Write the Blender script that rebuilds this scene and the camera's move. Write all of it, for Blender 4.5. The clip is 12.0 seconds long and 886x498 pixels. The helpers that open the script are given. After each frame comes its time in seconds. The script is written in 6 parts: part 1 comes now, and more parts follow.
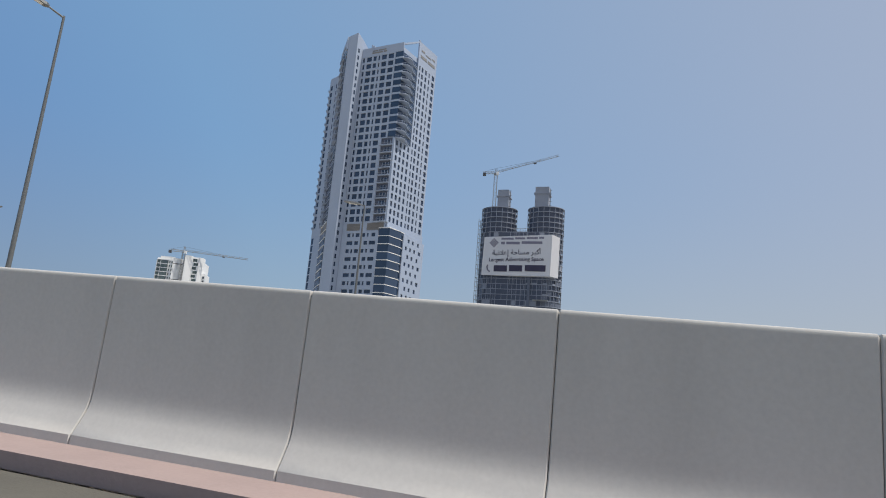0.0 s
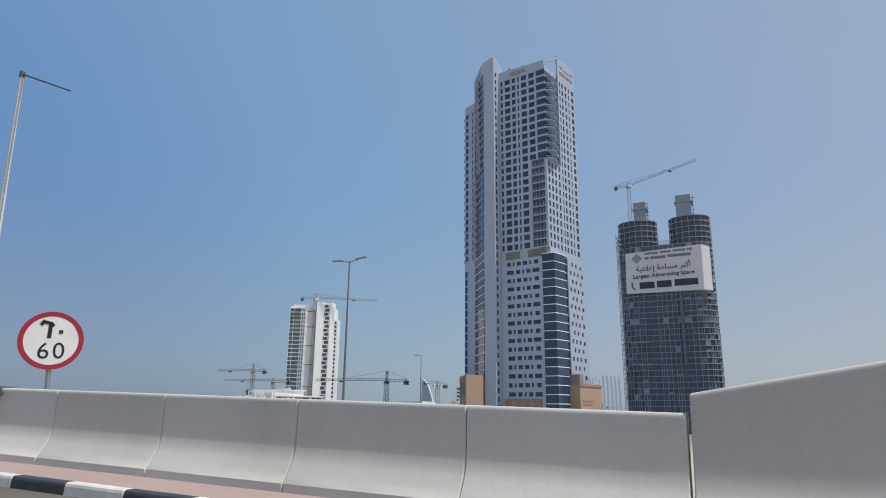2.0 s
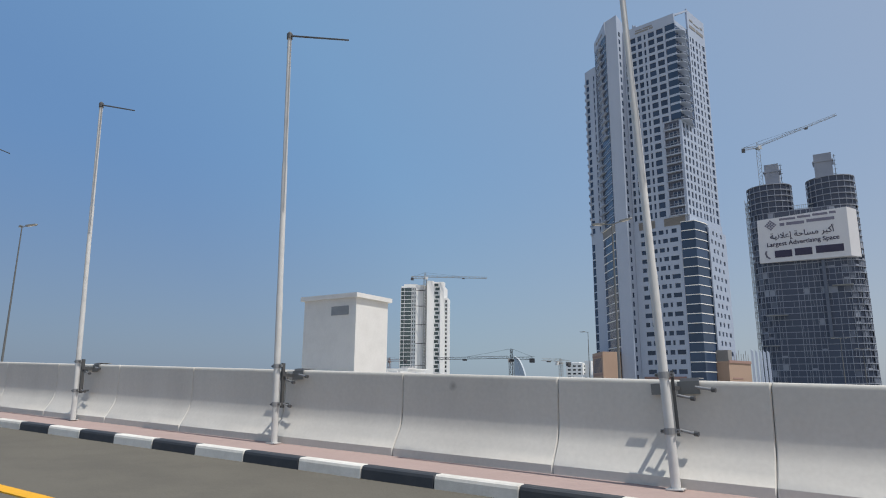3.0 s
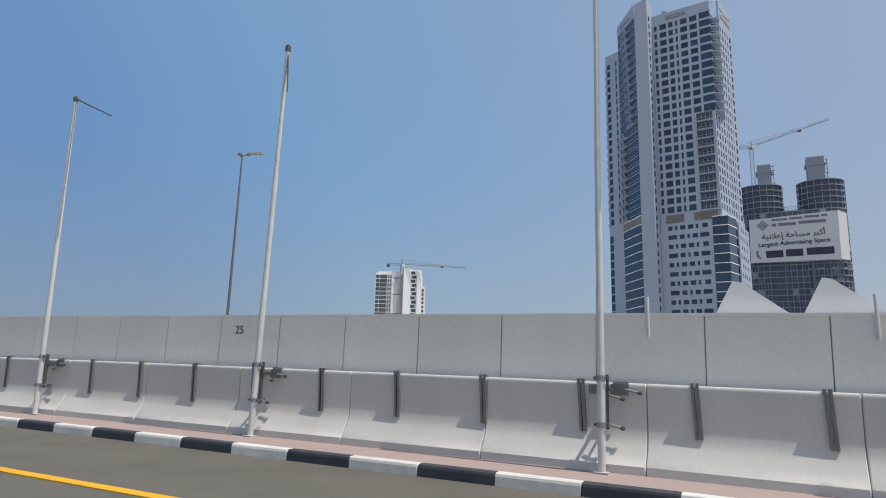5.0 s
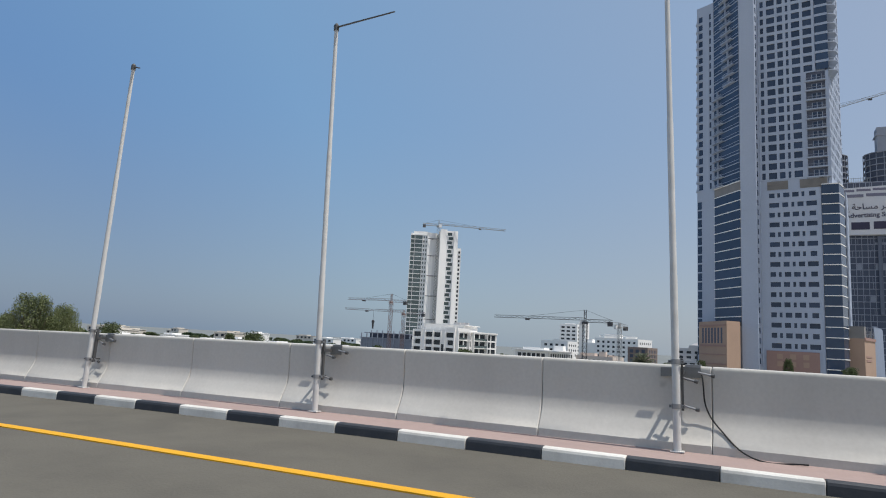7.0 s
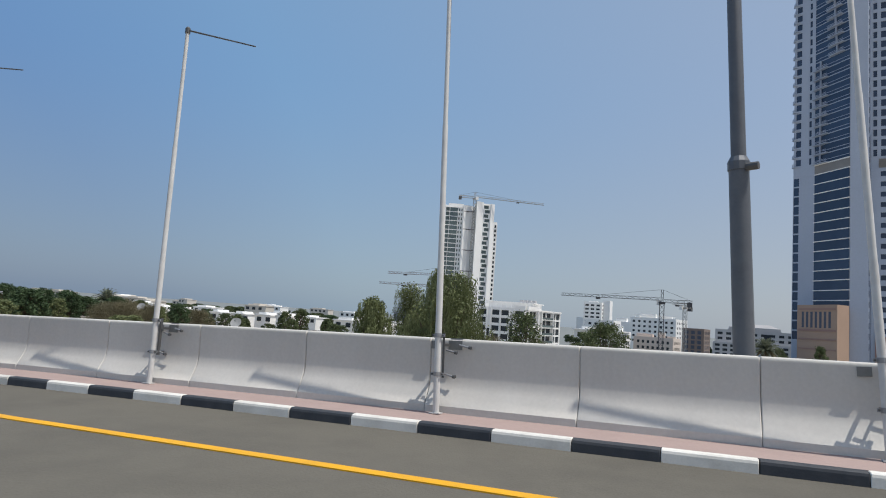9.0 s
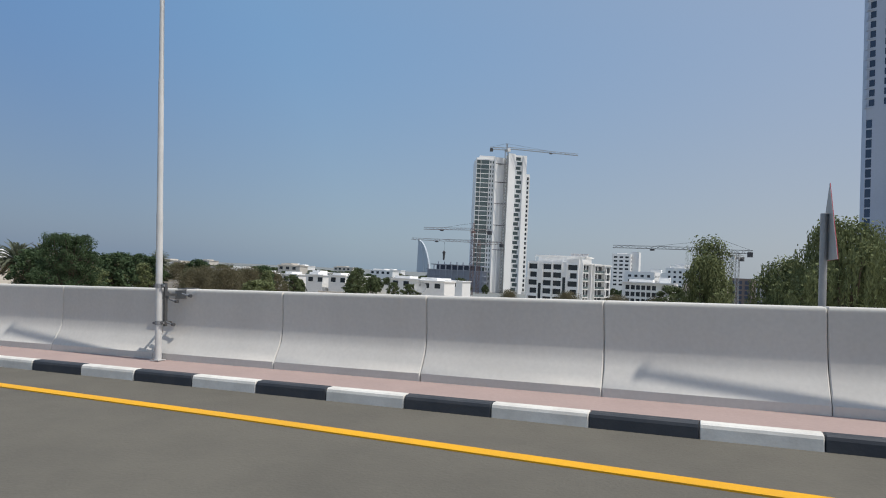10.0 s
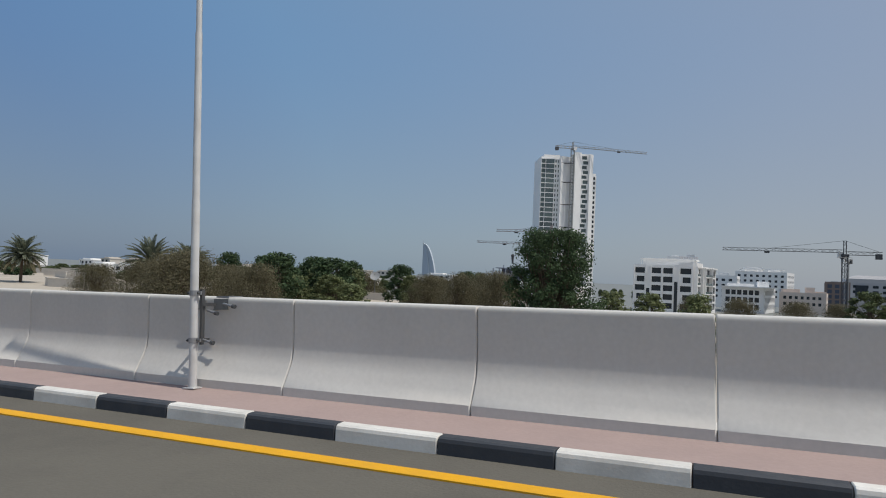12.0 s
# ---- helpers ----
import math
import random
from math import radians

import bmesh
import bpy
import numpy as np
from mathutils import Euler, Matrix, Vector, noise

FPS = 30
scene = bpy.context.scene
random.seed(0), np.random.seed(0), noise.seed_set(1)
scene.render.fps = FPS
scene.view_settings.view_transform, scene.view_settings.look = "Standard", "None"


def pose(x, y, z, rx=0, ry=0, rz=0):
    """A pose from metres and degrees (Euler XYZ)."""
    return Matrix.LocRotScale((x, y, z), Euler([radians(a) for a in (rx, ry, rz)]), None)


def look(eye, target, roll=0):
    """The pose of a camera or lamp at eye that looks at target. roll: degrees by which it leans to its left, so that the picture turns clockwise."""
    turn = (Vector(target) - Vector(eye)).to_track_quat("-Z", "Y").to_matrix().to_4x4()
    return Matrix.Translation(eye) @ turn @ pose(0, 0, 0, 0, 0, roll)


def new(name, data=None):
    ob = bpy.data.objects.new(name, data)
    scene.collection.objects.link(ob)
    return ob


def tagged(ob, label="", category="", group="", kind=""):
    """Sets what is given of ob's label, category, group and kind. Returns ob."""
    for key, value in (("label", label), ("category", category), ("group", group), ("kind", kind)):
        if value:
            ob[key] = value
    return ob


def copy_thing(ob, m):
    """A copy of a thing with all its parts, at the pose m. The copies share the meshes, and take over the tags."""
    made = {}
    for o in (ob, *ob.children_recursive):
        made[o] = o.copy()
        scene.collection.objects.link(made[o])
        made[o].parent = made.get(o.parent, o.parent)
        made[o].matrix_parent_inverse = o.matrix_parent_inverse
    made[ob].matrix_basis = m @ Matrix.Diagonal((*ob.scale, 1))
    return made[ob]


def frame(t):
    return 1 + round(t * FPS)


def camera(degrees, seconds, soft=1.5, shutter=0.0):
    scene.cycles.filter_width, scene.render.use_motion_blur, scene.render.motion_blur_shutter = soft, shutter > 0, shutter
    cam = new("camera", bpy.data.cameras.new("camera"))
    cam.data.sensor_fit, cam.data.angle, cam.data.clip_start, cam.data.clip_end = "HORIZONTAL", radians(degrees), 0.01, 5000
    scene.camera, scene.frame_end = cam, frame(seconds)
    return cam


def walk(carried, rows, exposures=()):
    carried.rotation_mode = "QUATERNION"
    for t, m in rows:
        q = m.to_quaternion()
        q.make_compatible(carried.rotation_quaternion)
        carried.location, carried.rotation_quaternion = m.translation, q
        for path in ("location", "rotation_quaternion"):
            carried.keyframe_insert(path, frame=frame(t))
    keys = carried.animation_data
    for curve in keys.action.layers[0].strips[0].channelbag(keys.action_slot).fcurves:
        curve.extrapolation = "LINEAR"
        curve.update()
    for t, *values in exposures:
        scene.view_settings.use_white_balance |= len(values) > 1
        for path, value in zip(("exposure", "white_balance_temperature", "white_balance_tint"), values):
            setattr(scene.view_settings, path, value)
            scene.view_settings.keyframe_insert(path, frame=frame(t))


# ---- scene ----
cam = camera(69.06, 12.0, 1.05)
PATH = [
    (0.0, -8.612, 1.450, 3.754, 12.048, -4.490, 16.721),
    (0.5, -18.253, 1.272, 4.168, 13.190, -3.049, 19.599),
    (1.0, -27.906, 0.786, 4.460, 14.880, -2.530, 23.368),
    (1.5, -37.565, 0.469, 4.779, 14.511, -2.056, 23.602),
    (2.0, -47.185, 0.821, 4.935, 14.212, -0.588, 24.869),
    (2.2, -50.650, 0.816, 5.007, 14.312, -0.350, 26.450),
    (2.5, -56.093, 0.743, 5.145, 13.775, -0.773, 31.963),
    (2.7, -60.070, 0.550, 5.240, 12.486, -0.259, 33.343),
    (4.3, -92.280, -0.400, 6.210, 12.172, -1.883, 27.180),
    (4.5, -96.232, -0.537, 6.304, 11.882, -1.541, 26.960),
    (5.0, -106.104, -0.854, 6.519, 11.470, -1.488, 26.324),
    (5.5, -116.179, -1.122, 6.734, 10.871, -2.173, 25.386),
    (6.0, -126.537, -1.319, 6.904, 9.536, -2.197, 25.901),
    (6.5, -136.980, -1.445, 7.037, 8.698, -2.820, 25.320),
    (7.0, -147.555, -1.559, 7.069, 8.224, -3.111, 24.663),
    (7.2, -151.850, -1.590, 7.070, 7.925, -3.478, 24.213),
    (8.8, -187.600, -1.560, 6.520, 6.255, -3.248, 22.887),
    (9.0, -192.044, -1.491, 6.434, 6.061, -4.054, 22.362),
    (9.5, -203.087, -0.896, 6.123, 5.379, -4.903, 21.378),
    (10.0, -213.831, -0.106, 5.781, 2.070, -2.776, 22.659),
    (10.5, -224.719, 0.515, 5.461, 5.260, -1.195, 23.507),
    (11.0, -235.655, 0.927, 5.102, 4.144, -1.560, 24.006),
    (11.5, -246.590, 1.136, 4.806, 2.904, -2.770, 23.432),
    (12.0, -257.550, 1.211, 4.502, 2.371, -2.562, 22.648),
]
walk(cam, [(t, pose(x, y, z, 90 + p, r, w)) for t, x, y, z, p, r, w in PATH], [(0.0, -0.05), (1.5, -0.07), (2.5, -0.10), (4.5, -0.07), (7.0, -0.08), (9.0, -0.06), (10.5, -0.20), (11.0, -0.30), (12.0, -0.36)])

# ---- sky, sun ----
SUN = Vector((0.48, -0.010, 1.0)).normalized()
world = bpy.data.worlds.new("sky")
scene.world = world
world.use_nodes = True
wn = world.node_tree.nodes
sky = wn.new("ShaderNodeTexSky")
sky.sky_type = "NISHITA"
sky.sun_disc = False
sky.sun_elevation = math.asin(SUN.z)
sky.sun_rotation = math.atan2(SUN.x, SUN.y)
sky.altitude = 0
sky.air_density = 1.0
sky.dust_density = 1.5
sky.ozone_density = 2.0
wl = world.node_tree.links
# dusty air: the clear sky is veiled by haze, thicker towards the sun's side and the horizon
way = wn.new("ShaderNodeTexCoord")
side, rise = wn.new("ShaderNodeVectorMath"), wn.new("ShaderNodeSeparateXYZ")
side.operation = "DOT_PRODUCT"
side.inputs[1].default_value = (0.97, -0.05, 0.22)
wl.new(way.outputs["Generated"], side.inputs[0])
wl.new(way.outputs["Generated"], rise.inputs[0])


def ramp(source, a, b, lo, hi, way="SMOOTHSTEP"):
    r = wn.new("ShaderNodeMapRange")
    r.interpolation_type = way
    for key, v in (("From Min", a), ("From Max", b), ("To Min", lo), ("To Max", hi)):
        r.inputs[key].default_value = v
    wl.new(source, r.inputs["Value"])
    return r.outputs[0]


def blend(fac, a, b):
    m = wn.new("ShaderNodeMix")
    m.data_type = "RGBA"
    for socket, v in ((0, fac), (6, a), (7, b)):
        if isinstance(v, bpy.types.NodeSocket):
            wl.new(v, m.inputs[socket])
        else:
            m.inputs[socket].default_value = v
    return m.outputs[2]


bright = wn.new("ShaderNodeVectorMath")
bright.operation = "SCALE"
bright.inputs["Scale"].default_value = 0.12
wl.new(sky.outputs[0], bright.inputs[0])


def band(stops):
    """Colour of the haze by bearing, from the shaded side to the sun's side."""
    r = wn.new("ShaderNodeValToRGB")
    while len(r.color_ramp.elements) < len(stops):
        r.color_ramp.elements.new(0.5)
    for e, (p, c) in zip(r.color_ramp.elements, stops):
        e.position, e.color = (p + 0.95) / 1.45, (*c, 1)
    wl.new(ramp(side.outputs["Value"], -0.95, 0.5, 0, 1, "LINEAR"), r.inputs[0])
    return r.outputs[0]


veil = band(((-0.92, (0.128, 0.268, 0.53)), (-0.75, (0.147, 0.300, 0.57)), (-0.53, (0.208, 0.390, 0.645)), (0.05, (0.330, 0.445, 0.630)), (0.45, (0.42, 0.485, 0.615))))
low = band(((-0.92, (0.20, 0.275, 0.395)), (-0.75, (0.228, 0.310, 0.432)), (-0.53, (0.315, 0.415, 0.515)), (0.05, (0.430, 0.475, 0.535)), (0.45, (0.45, 0.48, 0.535))))
veil = blend(ramp(rise.outputs["Z"], 0.0, 0.36, 0.94, 0.0), veil, low)
wl.new(blend(0.80, bright.outputs[0], veil), wn["Background"].inputs[0])
wn["Background"].inputs[1].default_value = 1.0
lamp = bpy.data.lights.new("sun", "SUN")
lamp.energy, lamp.angle, lamp.color = 3.9, radians(0.6), (1.0, 0.95, 0.88)
new("sun", lamp).matrix_world = look(SUN * 500, (0, 0, 0))

# ---- materials ----
def mat(name, base, dark=None, scale=1.0, fine=30.0, rough=0.7, metal=0.0, bump=0.0, spec=0.4, vary=0.0, amount=0.5, streak=False):
    """A surface of base colour with darker patches (scale), fine grain (fine) and relief; vary: tone by object."""
    m = bpy.data.materials.new(name)
    m.use_nodes = True
    nt, nodes = m.node_tree, m.node_tree.nodes
    sh = nodes["Principled BSDF"]
    dark = dark or tuple(c * 0.78 for c in base)
    geo = nodes.new("ShaderNodeNewGeometry")
    place = geo.outputs["Position"]
    if streak:
        mp = nodes.new("ShaderNodeMapping")
        mp.inputs["Scale"].default_value = (1, 1, 0.16)
        nt.links.new(place, mp.inputs["Vector"])
        place = mp.outputs[0]
    n1, n2 = nodes.new("ShaderNodeTexNoise"), nodes.new("ShaderNodeTexNoise")
    n1.inputs["Scale"].default_value, n1.inputs["Detail"].default_value, n1.inputs["Roughness"].default_value = scale, 6, 0.62
    n2.inputs["Scale"].default_value, n2.inputs["Detail"].default_value = fine, 3
    nt.links.new(place, n1.inputs["Vector"])
    nt.links.new(geo.outputs["Position"], n2.inputs["Vector"])
    ramp = nodes.new("ShaderNodeMapRange")
    ramp.inputs["From Min"].default_value, ramp.inputs["From Max"].default_value = 0.42, 0.72
    ramp.inputs["To Max"].default_value = amount
    nt.links.new(n1.outputs["Fac"], ramp.inputs["Value"])
    mix = nodes.new("ShaderNodeMix")
    mix.data_type = "RGBA"
    mix.inputs[6].default_value, mix.inputs[7].default_value = (*base, 1), (*dark, 1)
    nt.links.new(ramp.outputs[0], mix.inputs[0])
    tone = nodes.new("ShaderNodeHueSaturation")
    val = nodes.new("ShaderNodeMath")
    val.operation = "MULTIPLY_ADD"
    val.inputs[1].default_value, val.inputs[2].default_value = 0.16, 0.92
    nt.links.new(n2.outputs["Fac"], val.inputs[0])
    last = val.outputs[0]
    if vary:
        info, v2 = nodes.new("ShaderNodeObjectInfo"), nodes.new("ShaderNodeMath")
        v2.operation = "MULTIPLY_ADD"
        v2.inputs[1].default_value = vary
        nt.links.new(info.outputs["Random"], v2.inputs[0])
        nt.links.new(last, v2.inputs[2])
        v3 = nodes.new("ShaderNodeMath")
        v3.operation = "SUBTRACT"
        v3.inputs[1].default_value = vary / 2
        nt.links.new(v2.outputs[0], v3.inputs[0])
        last = v3.outputs[0]
    nt.links.new(last, tone.inputs["Value"])
    nt.links.new(mix.outputs[2], tone.inputs["Color"])
    nt.links.new(tone.outputs[0], sh.inputs["Base Color"])
    sh.inputs["Roughness"].default_value, sh.inputs["Metallic"].default_value = rough, metal
    sh.inputs["Specular IOR Level"].default_value = spec
    if bump:
        b = nodes.new("ShaderNodeBump")
        b.inputs["Strength"].default_value, b.inputs["Distance"].default_value = 0.5, bump
        nt.links.new(n2.outputs["Fac"], b.inputs["Height"])
        nt.links.new(b.outputs[0], sh.inputs["Normal"])
    return m


def spotted(m, scale, size, strength):
    """Adds sparse small dark marks to a surface."""
    nt, sh = m.node_tree, m.node_tree.nodes["Principled BSDF"]
    tone = sh.inputs["Base Color"].links[0].from_socket
    geo, vor = nt.nodes.new("ShaderNodeNewGeometry"), nt.nodes.new("ShaderNodeTexVoronoi")
    vor.inputs["Scale"].default_value = scale
    warp = nt.nodes.new("ShaderNodeTexNoise")
    warp.inputs["Scale"].default_value = 9.0
    near, fade, mix = nt.nodes.new("ShaderNodeMath"), nt.nodes.new("ShaderNodeMapRange"), nt.nodes.new("ShaderNodeMix")
    near.operation = "MULTIPLY_ADD"
    near.inputs[1].default_value = size
    fade.inputs["From Min"].default_value, fade.inputs["From Max"].default_value = size * 0.7, size * 1.5
    fade.inputs["To Min"].default_value, fade.inputs["To Max"].default_value = strength, 0.0
    mix.data_type = "RGBA"
    mix.inputs[7].default_value = (0.14, 0.13, 0.12, 1)
    nt.links.new(geo.outputs["Position"], vor.inputs["Vector"])
    nt.links.new(geo.outputs["Position"], warp.inputs["Vector"])
    nt.links.new(warp.outputs["Fac"], near.inputs[0])
    nt.links.new(vor.outputs["Distance"], near.inputs[2])
    nt.links.new(near.outputs[0], fade.inputs["Value"])
    nt.links.new(fade.outputs[0], mix.inputs[0])
    nt.links.new(tone, mix.inputs[6])
    nt.links.new(mix.outputs[2], sh.inputs["Base Color"])


def inland(m, colour):
    """The sand gives way to scrub and town further off, in a colour paled by painted haze."""
    nt, sh = m.node_tree, m.node_tree.nodes["Principled BSDF"]
    tone = sh.inputs["Base Color"].links[0].from_socket
    geo, axes = nt.nodes.new("ShaderNodeNewGeometry"), nt.nodes.new("ShaderNodeSeparateXYZ")
    rise, mix = nt.nodes.new("ShaderNodeMapRange"), nt.nodes.new("ShaderNodeMix")
    rise.inputs["From Min"].default_value, rise.inputs["From Max"].default_value = 170.0, 330.0
    mix.data_type = "RGBA"
    mix.inputs[7].default_value = (*colour, 1)
    nt.links.new(geo.outputs["Position"], axes.inputs[0])
    nt.links.new(axes.outputs["Y"], rise.inputs["Value"])
    nt.links.new(rise.outputs[0], mix.inputs[0])
    nt.links.new(tone, mix.inputs[6])
    nt.links.new(mix.outputs[2], sh.inputs["Base Color"])


ASPHALT = mat("asphalt", (0.138, 0.128, 0.105), (0.088, 0.082, 0.07), 0.9, 35, 0.9, bump=0.012, spec=0.2)
YELLOW = mat("road_paint_yellow", (0.80, 0.40, 0.008), (0.58, 0.30, 0.03), 2, 40, 0.6, bump=0.002)
CONCRETE = mat("precast_concrete", (0.585, 0.569, 0.524), (0.435, 0.42, 0.386), 0.8, 22, 0.85, bump=0.0012, vary=0.07, streak=True, amount=0.45)
# darker copy of the concrete: the tall stretch's weaker light is in its tone
CONCRETE_T = mat("precast_concrete_tall_shaded", (0.545, 0.522, 0.482), (0.415, 0.397, 0.366), 0.7, 22, 0.85, bump=0.0012, vary=0.06, streak=True, amount=0.45)
# same concrete, paler and warmer: fuller sun on the last stretch put into colour
CONCRETE_LIT = mat("precast_concrete_lit", (0.60, 0.582, 0.54), (0.465, 0.449, 0.414), 0.8, 22, 0.85, bump=0.0012, vary=0.06, streak=True, amount=0.42)
CONCRETE2 = mat("panel_concrete", (0.79, 0.765, 0.71), (0.66, 0.635, 0.585), 0.8, 22, 0.85, bump=0.002, vary=0.06, streak=True)
PAVER = mat("red_pavers", (0.38, 0.285, 0.258), (0.31, 0.235, 0.215), 1.6, 25, 0.9, bump=0.004)
KERB_W = mat("kerb_white", (0.74, 0.72, 0.665), (0.42, 0.395, 0.35), 2.2, 40, 0.7, bump=0.003, vary=0.10, amount=0.55)
KERB_B = mat("kerb_black", (0.042, 0.048, 0.058), (0.10, 0.10, 0.10), 4, 40, 0.65, bump=0.003, vary=0.02, amount=0.35)
SAND = mat("sand", (0.46, 0.405, 0.325), (0.33, 0.285, 0.225), 0.05, 1.5, 0.95, bump=0.02)
inland(SAND, (0.19, 0.205, 0.20))
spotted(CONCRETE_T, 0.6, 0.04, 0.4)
spotted(CONCRETE, 0.75, 0.05, 0.5)
POLE = mat("white_painted_steel", (0.60, 0.60, 0.585), (0.42, 0.41, 0.39), 5, 40, 0.45, bump=0.001)
GALV = mat("galvanised_steel", (0.33, 0.335, 0.34), (0.23, 0.235, 0.24), 6, 50, 0.5, metal=0.55)
CHANNEL = mat("weathered_channel", (0.22, 0.225, 0.22), (0.14, 0.14, 0.135), 8, 50, 0.6, metal=0.3)
STEEL = mat("dark_steel", (0.095, 0.098, 0.10), (0.14, 0.13, 0.12), 8, 50, 0.55, metal=0.3)
LAMP_GREY = mat("lamp_grey", (0.15, 0.157, 0.158), (0.11, 0.115, 0.115), 3, 30, 0.5, metal=0.3)
DISH = mat("dish_grey", (0.30, 0.31, 0.31), (0.22, 0.225, 0.22), 2, 20, 0.6)
# lamp grey made darker: the shade on the masts' near side is in the colour
MAST = mat("shaded_mast_grey", (0.125, 0.135, 0.15), (0.085, 0.092, 0.105), 3, 30, 0.5, metal=0.3)
LENS = mat("lamp_lens", (0.62, 0.62, 0.6), (0.5, 0.5, 0.48), 6, 30, 0.25)
RUBBER = mat("black_cable", (0.02, 0.02, 0.02), (0.035, 0.035, 0.035), 10, 60, 0.6)
CABINET = mat("cabinet_cream", (0.50, 0.49, 0.42), (0.4, 0.39, 0.33), 4, 40, 0.5)
SIGN_W = mat("sign_white", (0.74, 0.73, 0.71), (0.62, 0.61, 0.59), 5, 40, 0.4)
SIGN_R = mat("sign_red", (0.34, 0.022, 0.045), (0.27, 0.022, 0.04), 5, 40, 0.4)
SIGN_K = mat("sign_black", (0.018, 0.018, 0.02), (0.03, 0.03, 0.03), 5, 40, 0.45)
BROWN = mat("brown_paint", (0.12, 0.02, 0.018), (0.16, 0.05, 0.04), 8, 40, 0.6)
# white cladding tinted blue-grey: shade and distance haze put into its colour
A_WALL = mat("hazed_tower_cladding", (0.37, 0.43, 0.535), (0.315, 0.37, 0.465), 0.05, 2, 0.55, spec=0.3)
A_DARK = mat("louvre_grey", (0.24, 0.235, 0.23), (0.18, 0.175, 0.17), 0.2, 3, 0.7)
A_RAIL = mat("balcony_grey", (0.30, 0.325, 0.365), (0.25, 0.27, 0.31), 0.2, 3, 0.6)
GLASS = mat("window_glass", (0.028, 0.045, 0.085), (0.045, 0.068, 0.115), 0.3, 3, 0.16, spec=0.5, vary=0.5)
GLASS_B = mat("blue_glass", (0.032, 0.056, 0.104), (0.045, 0.074, 0.13), 0.15, 2, 0.10, spec=0.5, vary=0.35)
A_BEIGE = mat("podium_sandstone", (0.40, 0.285, 0.215), (0.33, 0.23, 0.175), 0.12, 3, 0.8)
A_ROSE = mat("podium_rose", (0.33, 0.215, 0.185), (0.27, 0.175, 0.15), 0.12, 3, 0.8)
# bare concrete lightened and blued: distance haze is mixed into the colour
B_CONC = mat("hazed_raw_concrete", (0.30, 0.325, 0.38), (0.22, 0.24, 0.285), 0.15, 2, 0.9)
# shade of open floors, recesses and slots as a colour, blued by haze
B_SHADE = mat("opening_shade", (0.085, 0.10, 0.14), (0.11, 0.125, 0.165), 0.1, 1, 0.9)
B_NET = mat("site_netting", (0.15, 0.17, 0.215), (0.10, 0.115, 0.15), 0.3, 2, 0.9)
BANNER = mat("banner_white", (0.70, 0.69, 0.70), (0.62, 0.61, 0.62), 0.1, 2, 0.6)
INK = mat("banner_ink", (0.045, 0.04, 0.075), (0.07, 0.06, 0.1), 0.3, 3, 0.6)
INK_L = mat("banner_ink_grey", (0.2, 0.19, 0.25), (0.26, 0.25, 0.3), 0.3, 3, 0.6)
CRANE = mat("crane_grey", (0.34, 0.34, 0.33), (0.24, 0.24, 0.24), 0.4, 4, 0.6)
CRANE_D = mat("crane_dark", (0.075, 0.075, 0.08), (0.11, 0.11, 0.11), 0.4, 4, 0.7)
CRANE_R = mat("crane_red_oxide", (0.24, 0.165, 0.15), (0.16, 0.12, 0.115), 0.4, 4, 0.7)
WHITE = mat("white_render", (0.85, 0.845, 0.825), (0.78, 0.775, 0.755), 0.08, 2, 0.7)
CREAM = mat("cream_render", (0.60, 0.56, 0.50), (0.5, 0.46, 0.41), 0.08, 2, 0.75)
GREY_R = mat("grey_render", (0.50, 0.495, 0.50), (0.42, 0.415, 0.42), 0.08, 2, 0.75)
WIN_DK = mat("dark_glazing", (0.03, 0.038, 0.046), (0.055, 0.06, 0.065), 0.4, 3, 0.2, vary=0.3)
# white hotel seen through far haze; the haze is painted into both colours
HAZE_RIB = mat("hazy_rib", (0.51, 0.565, 0.615), (0.47, 0.52, 0.57), 0.01, 0.2, 0.8)
HAZE_W = mat("hazy_white", (0.43, 0.495, 0.565), (0.40, 0.46, 0.525), 0.01, 0.2, 0.8)
ROSY = mat("rosy_render", (0.66, 0.575, 0.51), (0.5, 0.42, 0.37), 0.08, 2, 0.8)
WIN_GR = mat("greenish_glazing", (0.10, 0.135, 0.135), (0.15, 0.18, 0.18), 0.4, 3, 0.2, vary=0.3)
SITE = mat("site_brown", (0.24, 0.19, 0.165), (0.17, 0.14, 0.125), 0.3, 3, 0.9)
BARK = mat("bark", (0.11, 0.085, 0.062), (0.065, 0.05, 0.04), 4, 30, 0.9, bump=0.02)


def leaf_mat(name, base, dark):
    m = mat(name, base, dark, 0.6, 6, 0.8, spec=0.25, vary=0.1)
    nt, sh = m.node_tree, m.node_tree.nodes["Principled BSDF"]
    tone = sh.inputs["Base Color"].links[0].from_node
    isl, mul = nt.nodes.new("ShaderNodeNewGeometry"), nt.nodes.new("ShaderNodeMath")
    mul.operation = "MULTIPLY_ADD"
    mul.inputs[1].default_value, mul.inputs[2].default_value = 0.75, 0.62
    nt.links.new(isl.outputs["Random Per Island"], mul.inputs[0])
    nt.links.new(mul.outputs[0], tone.inputs["Value"])
    tr = nt.nodes.new("ShaderNodeBsdfTranslucent")
    add = nt.nodes.new("ShaderNodeMixShader")
    add.inputs[0].default_value = 0.28
    out = nt.nodes["Material Output"]
    nt.links.new(tone.outputs[0], tr.inputs["Color"])
    nt.links.new(sh.outputs[0], add.inputs[1])
    nt.links.new(tr.outputs[0], add.inputs[2])
    nt.links.new(add.outputs[0], out.inputs["Surface"])
    return m


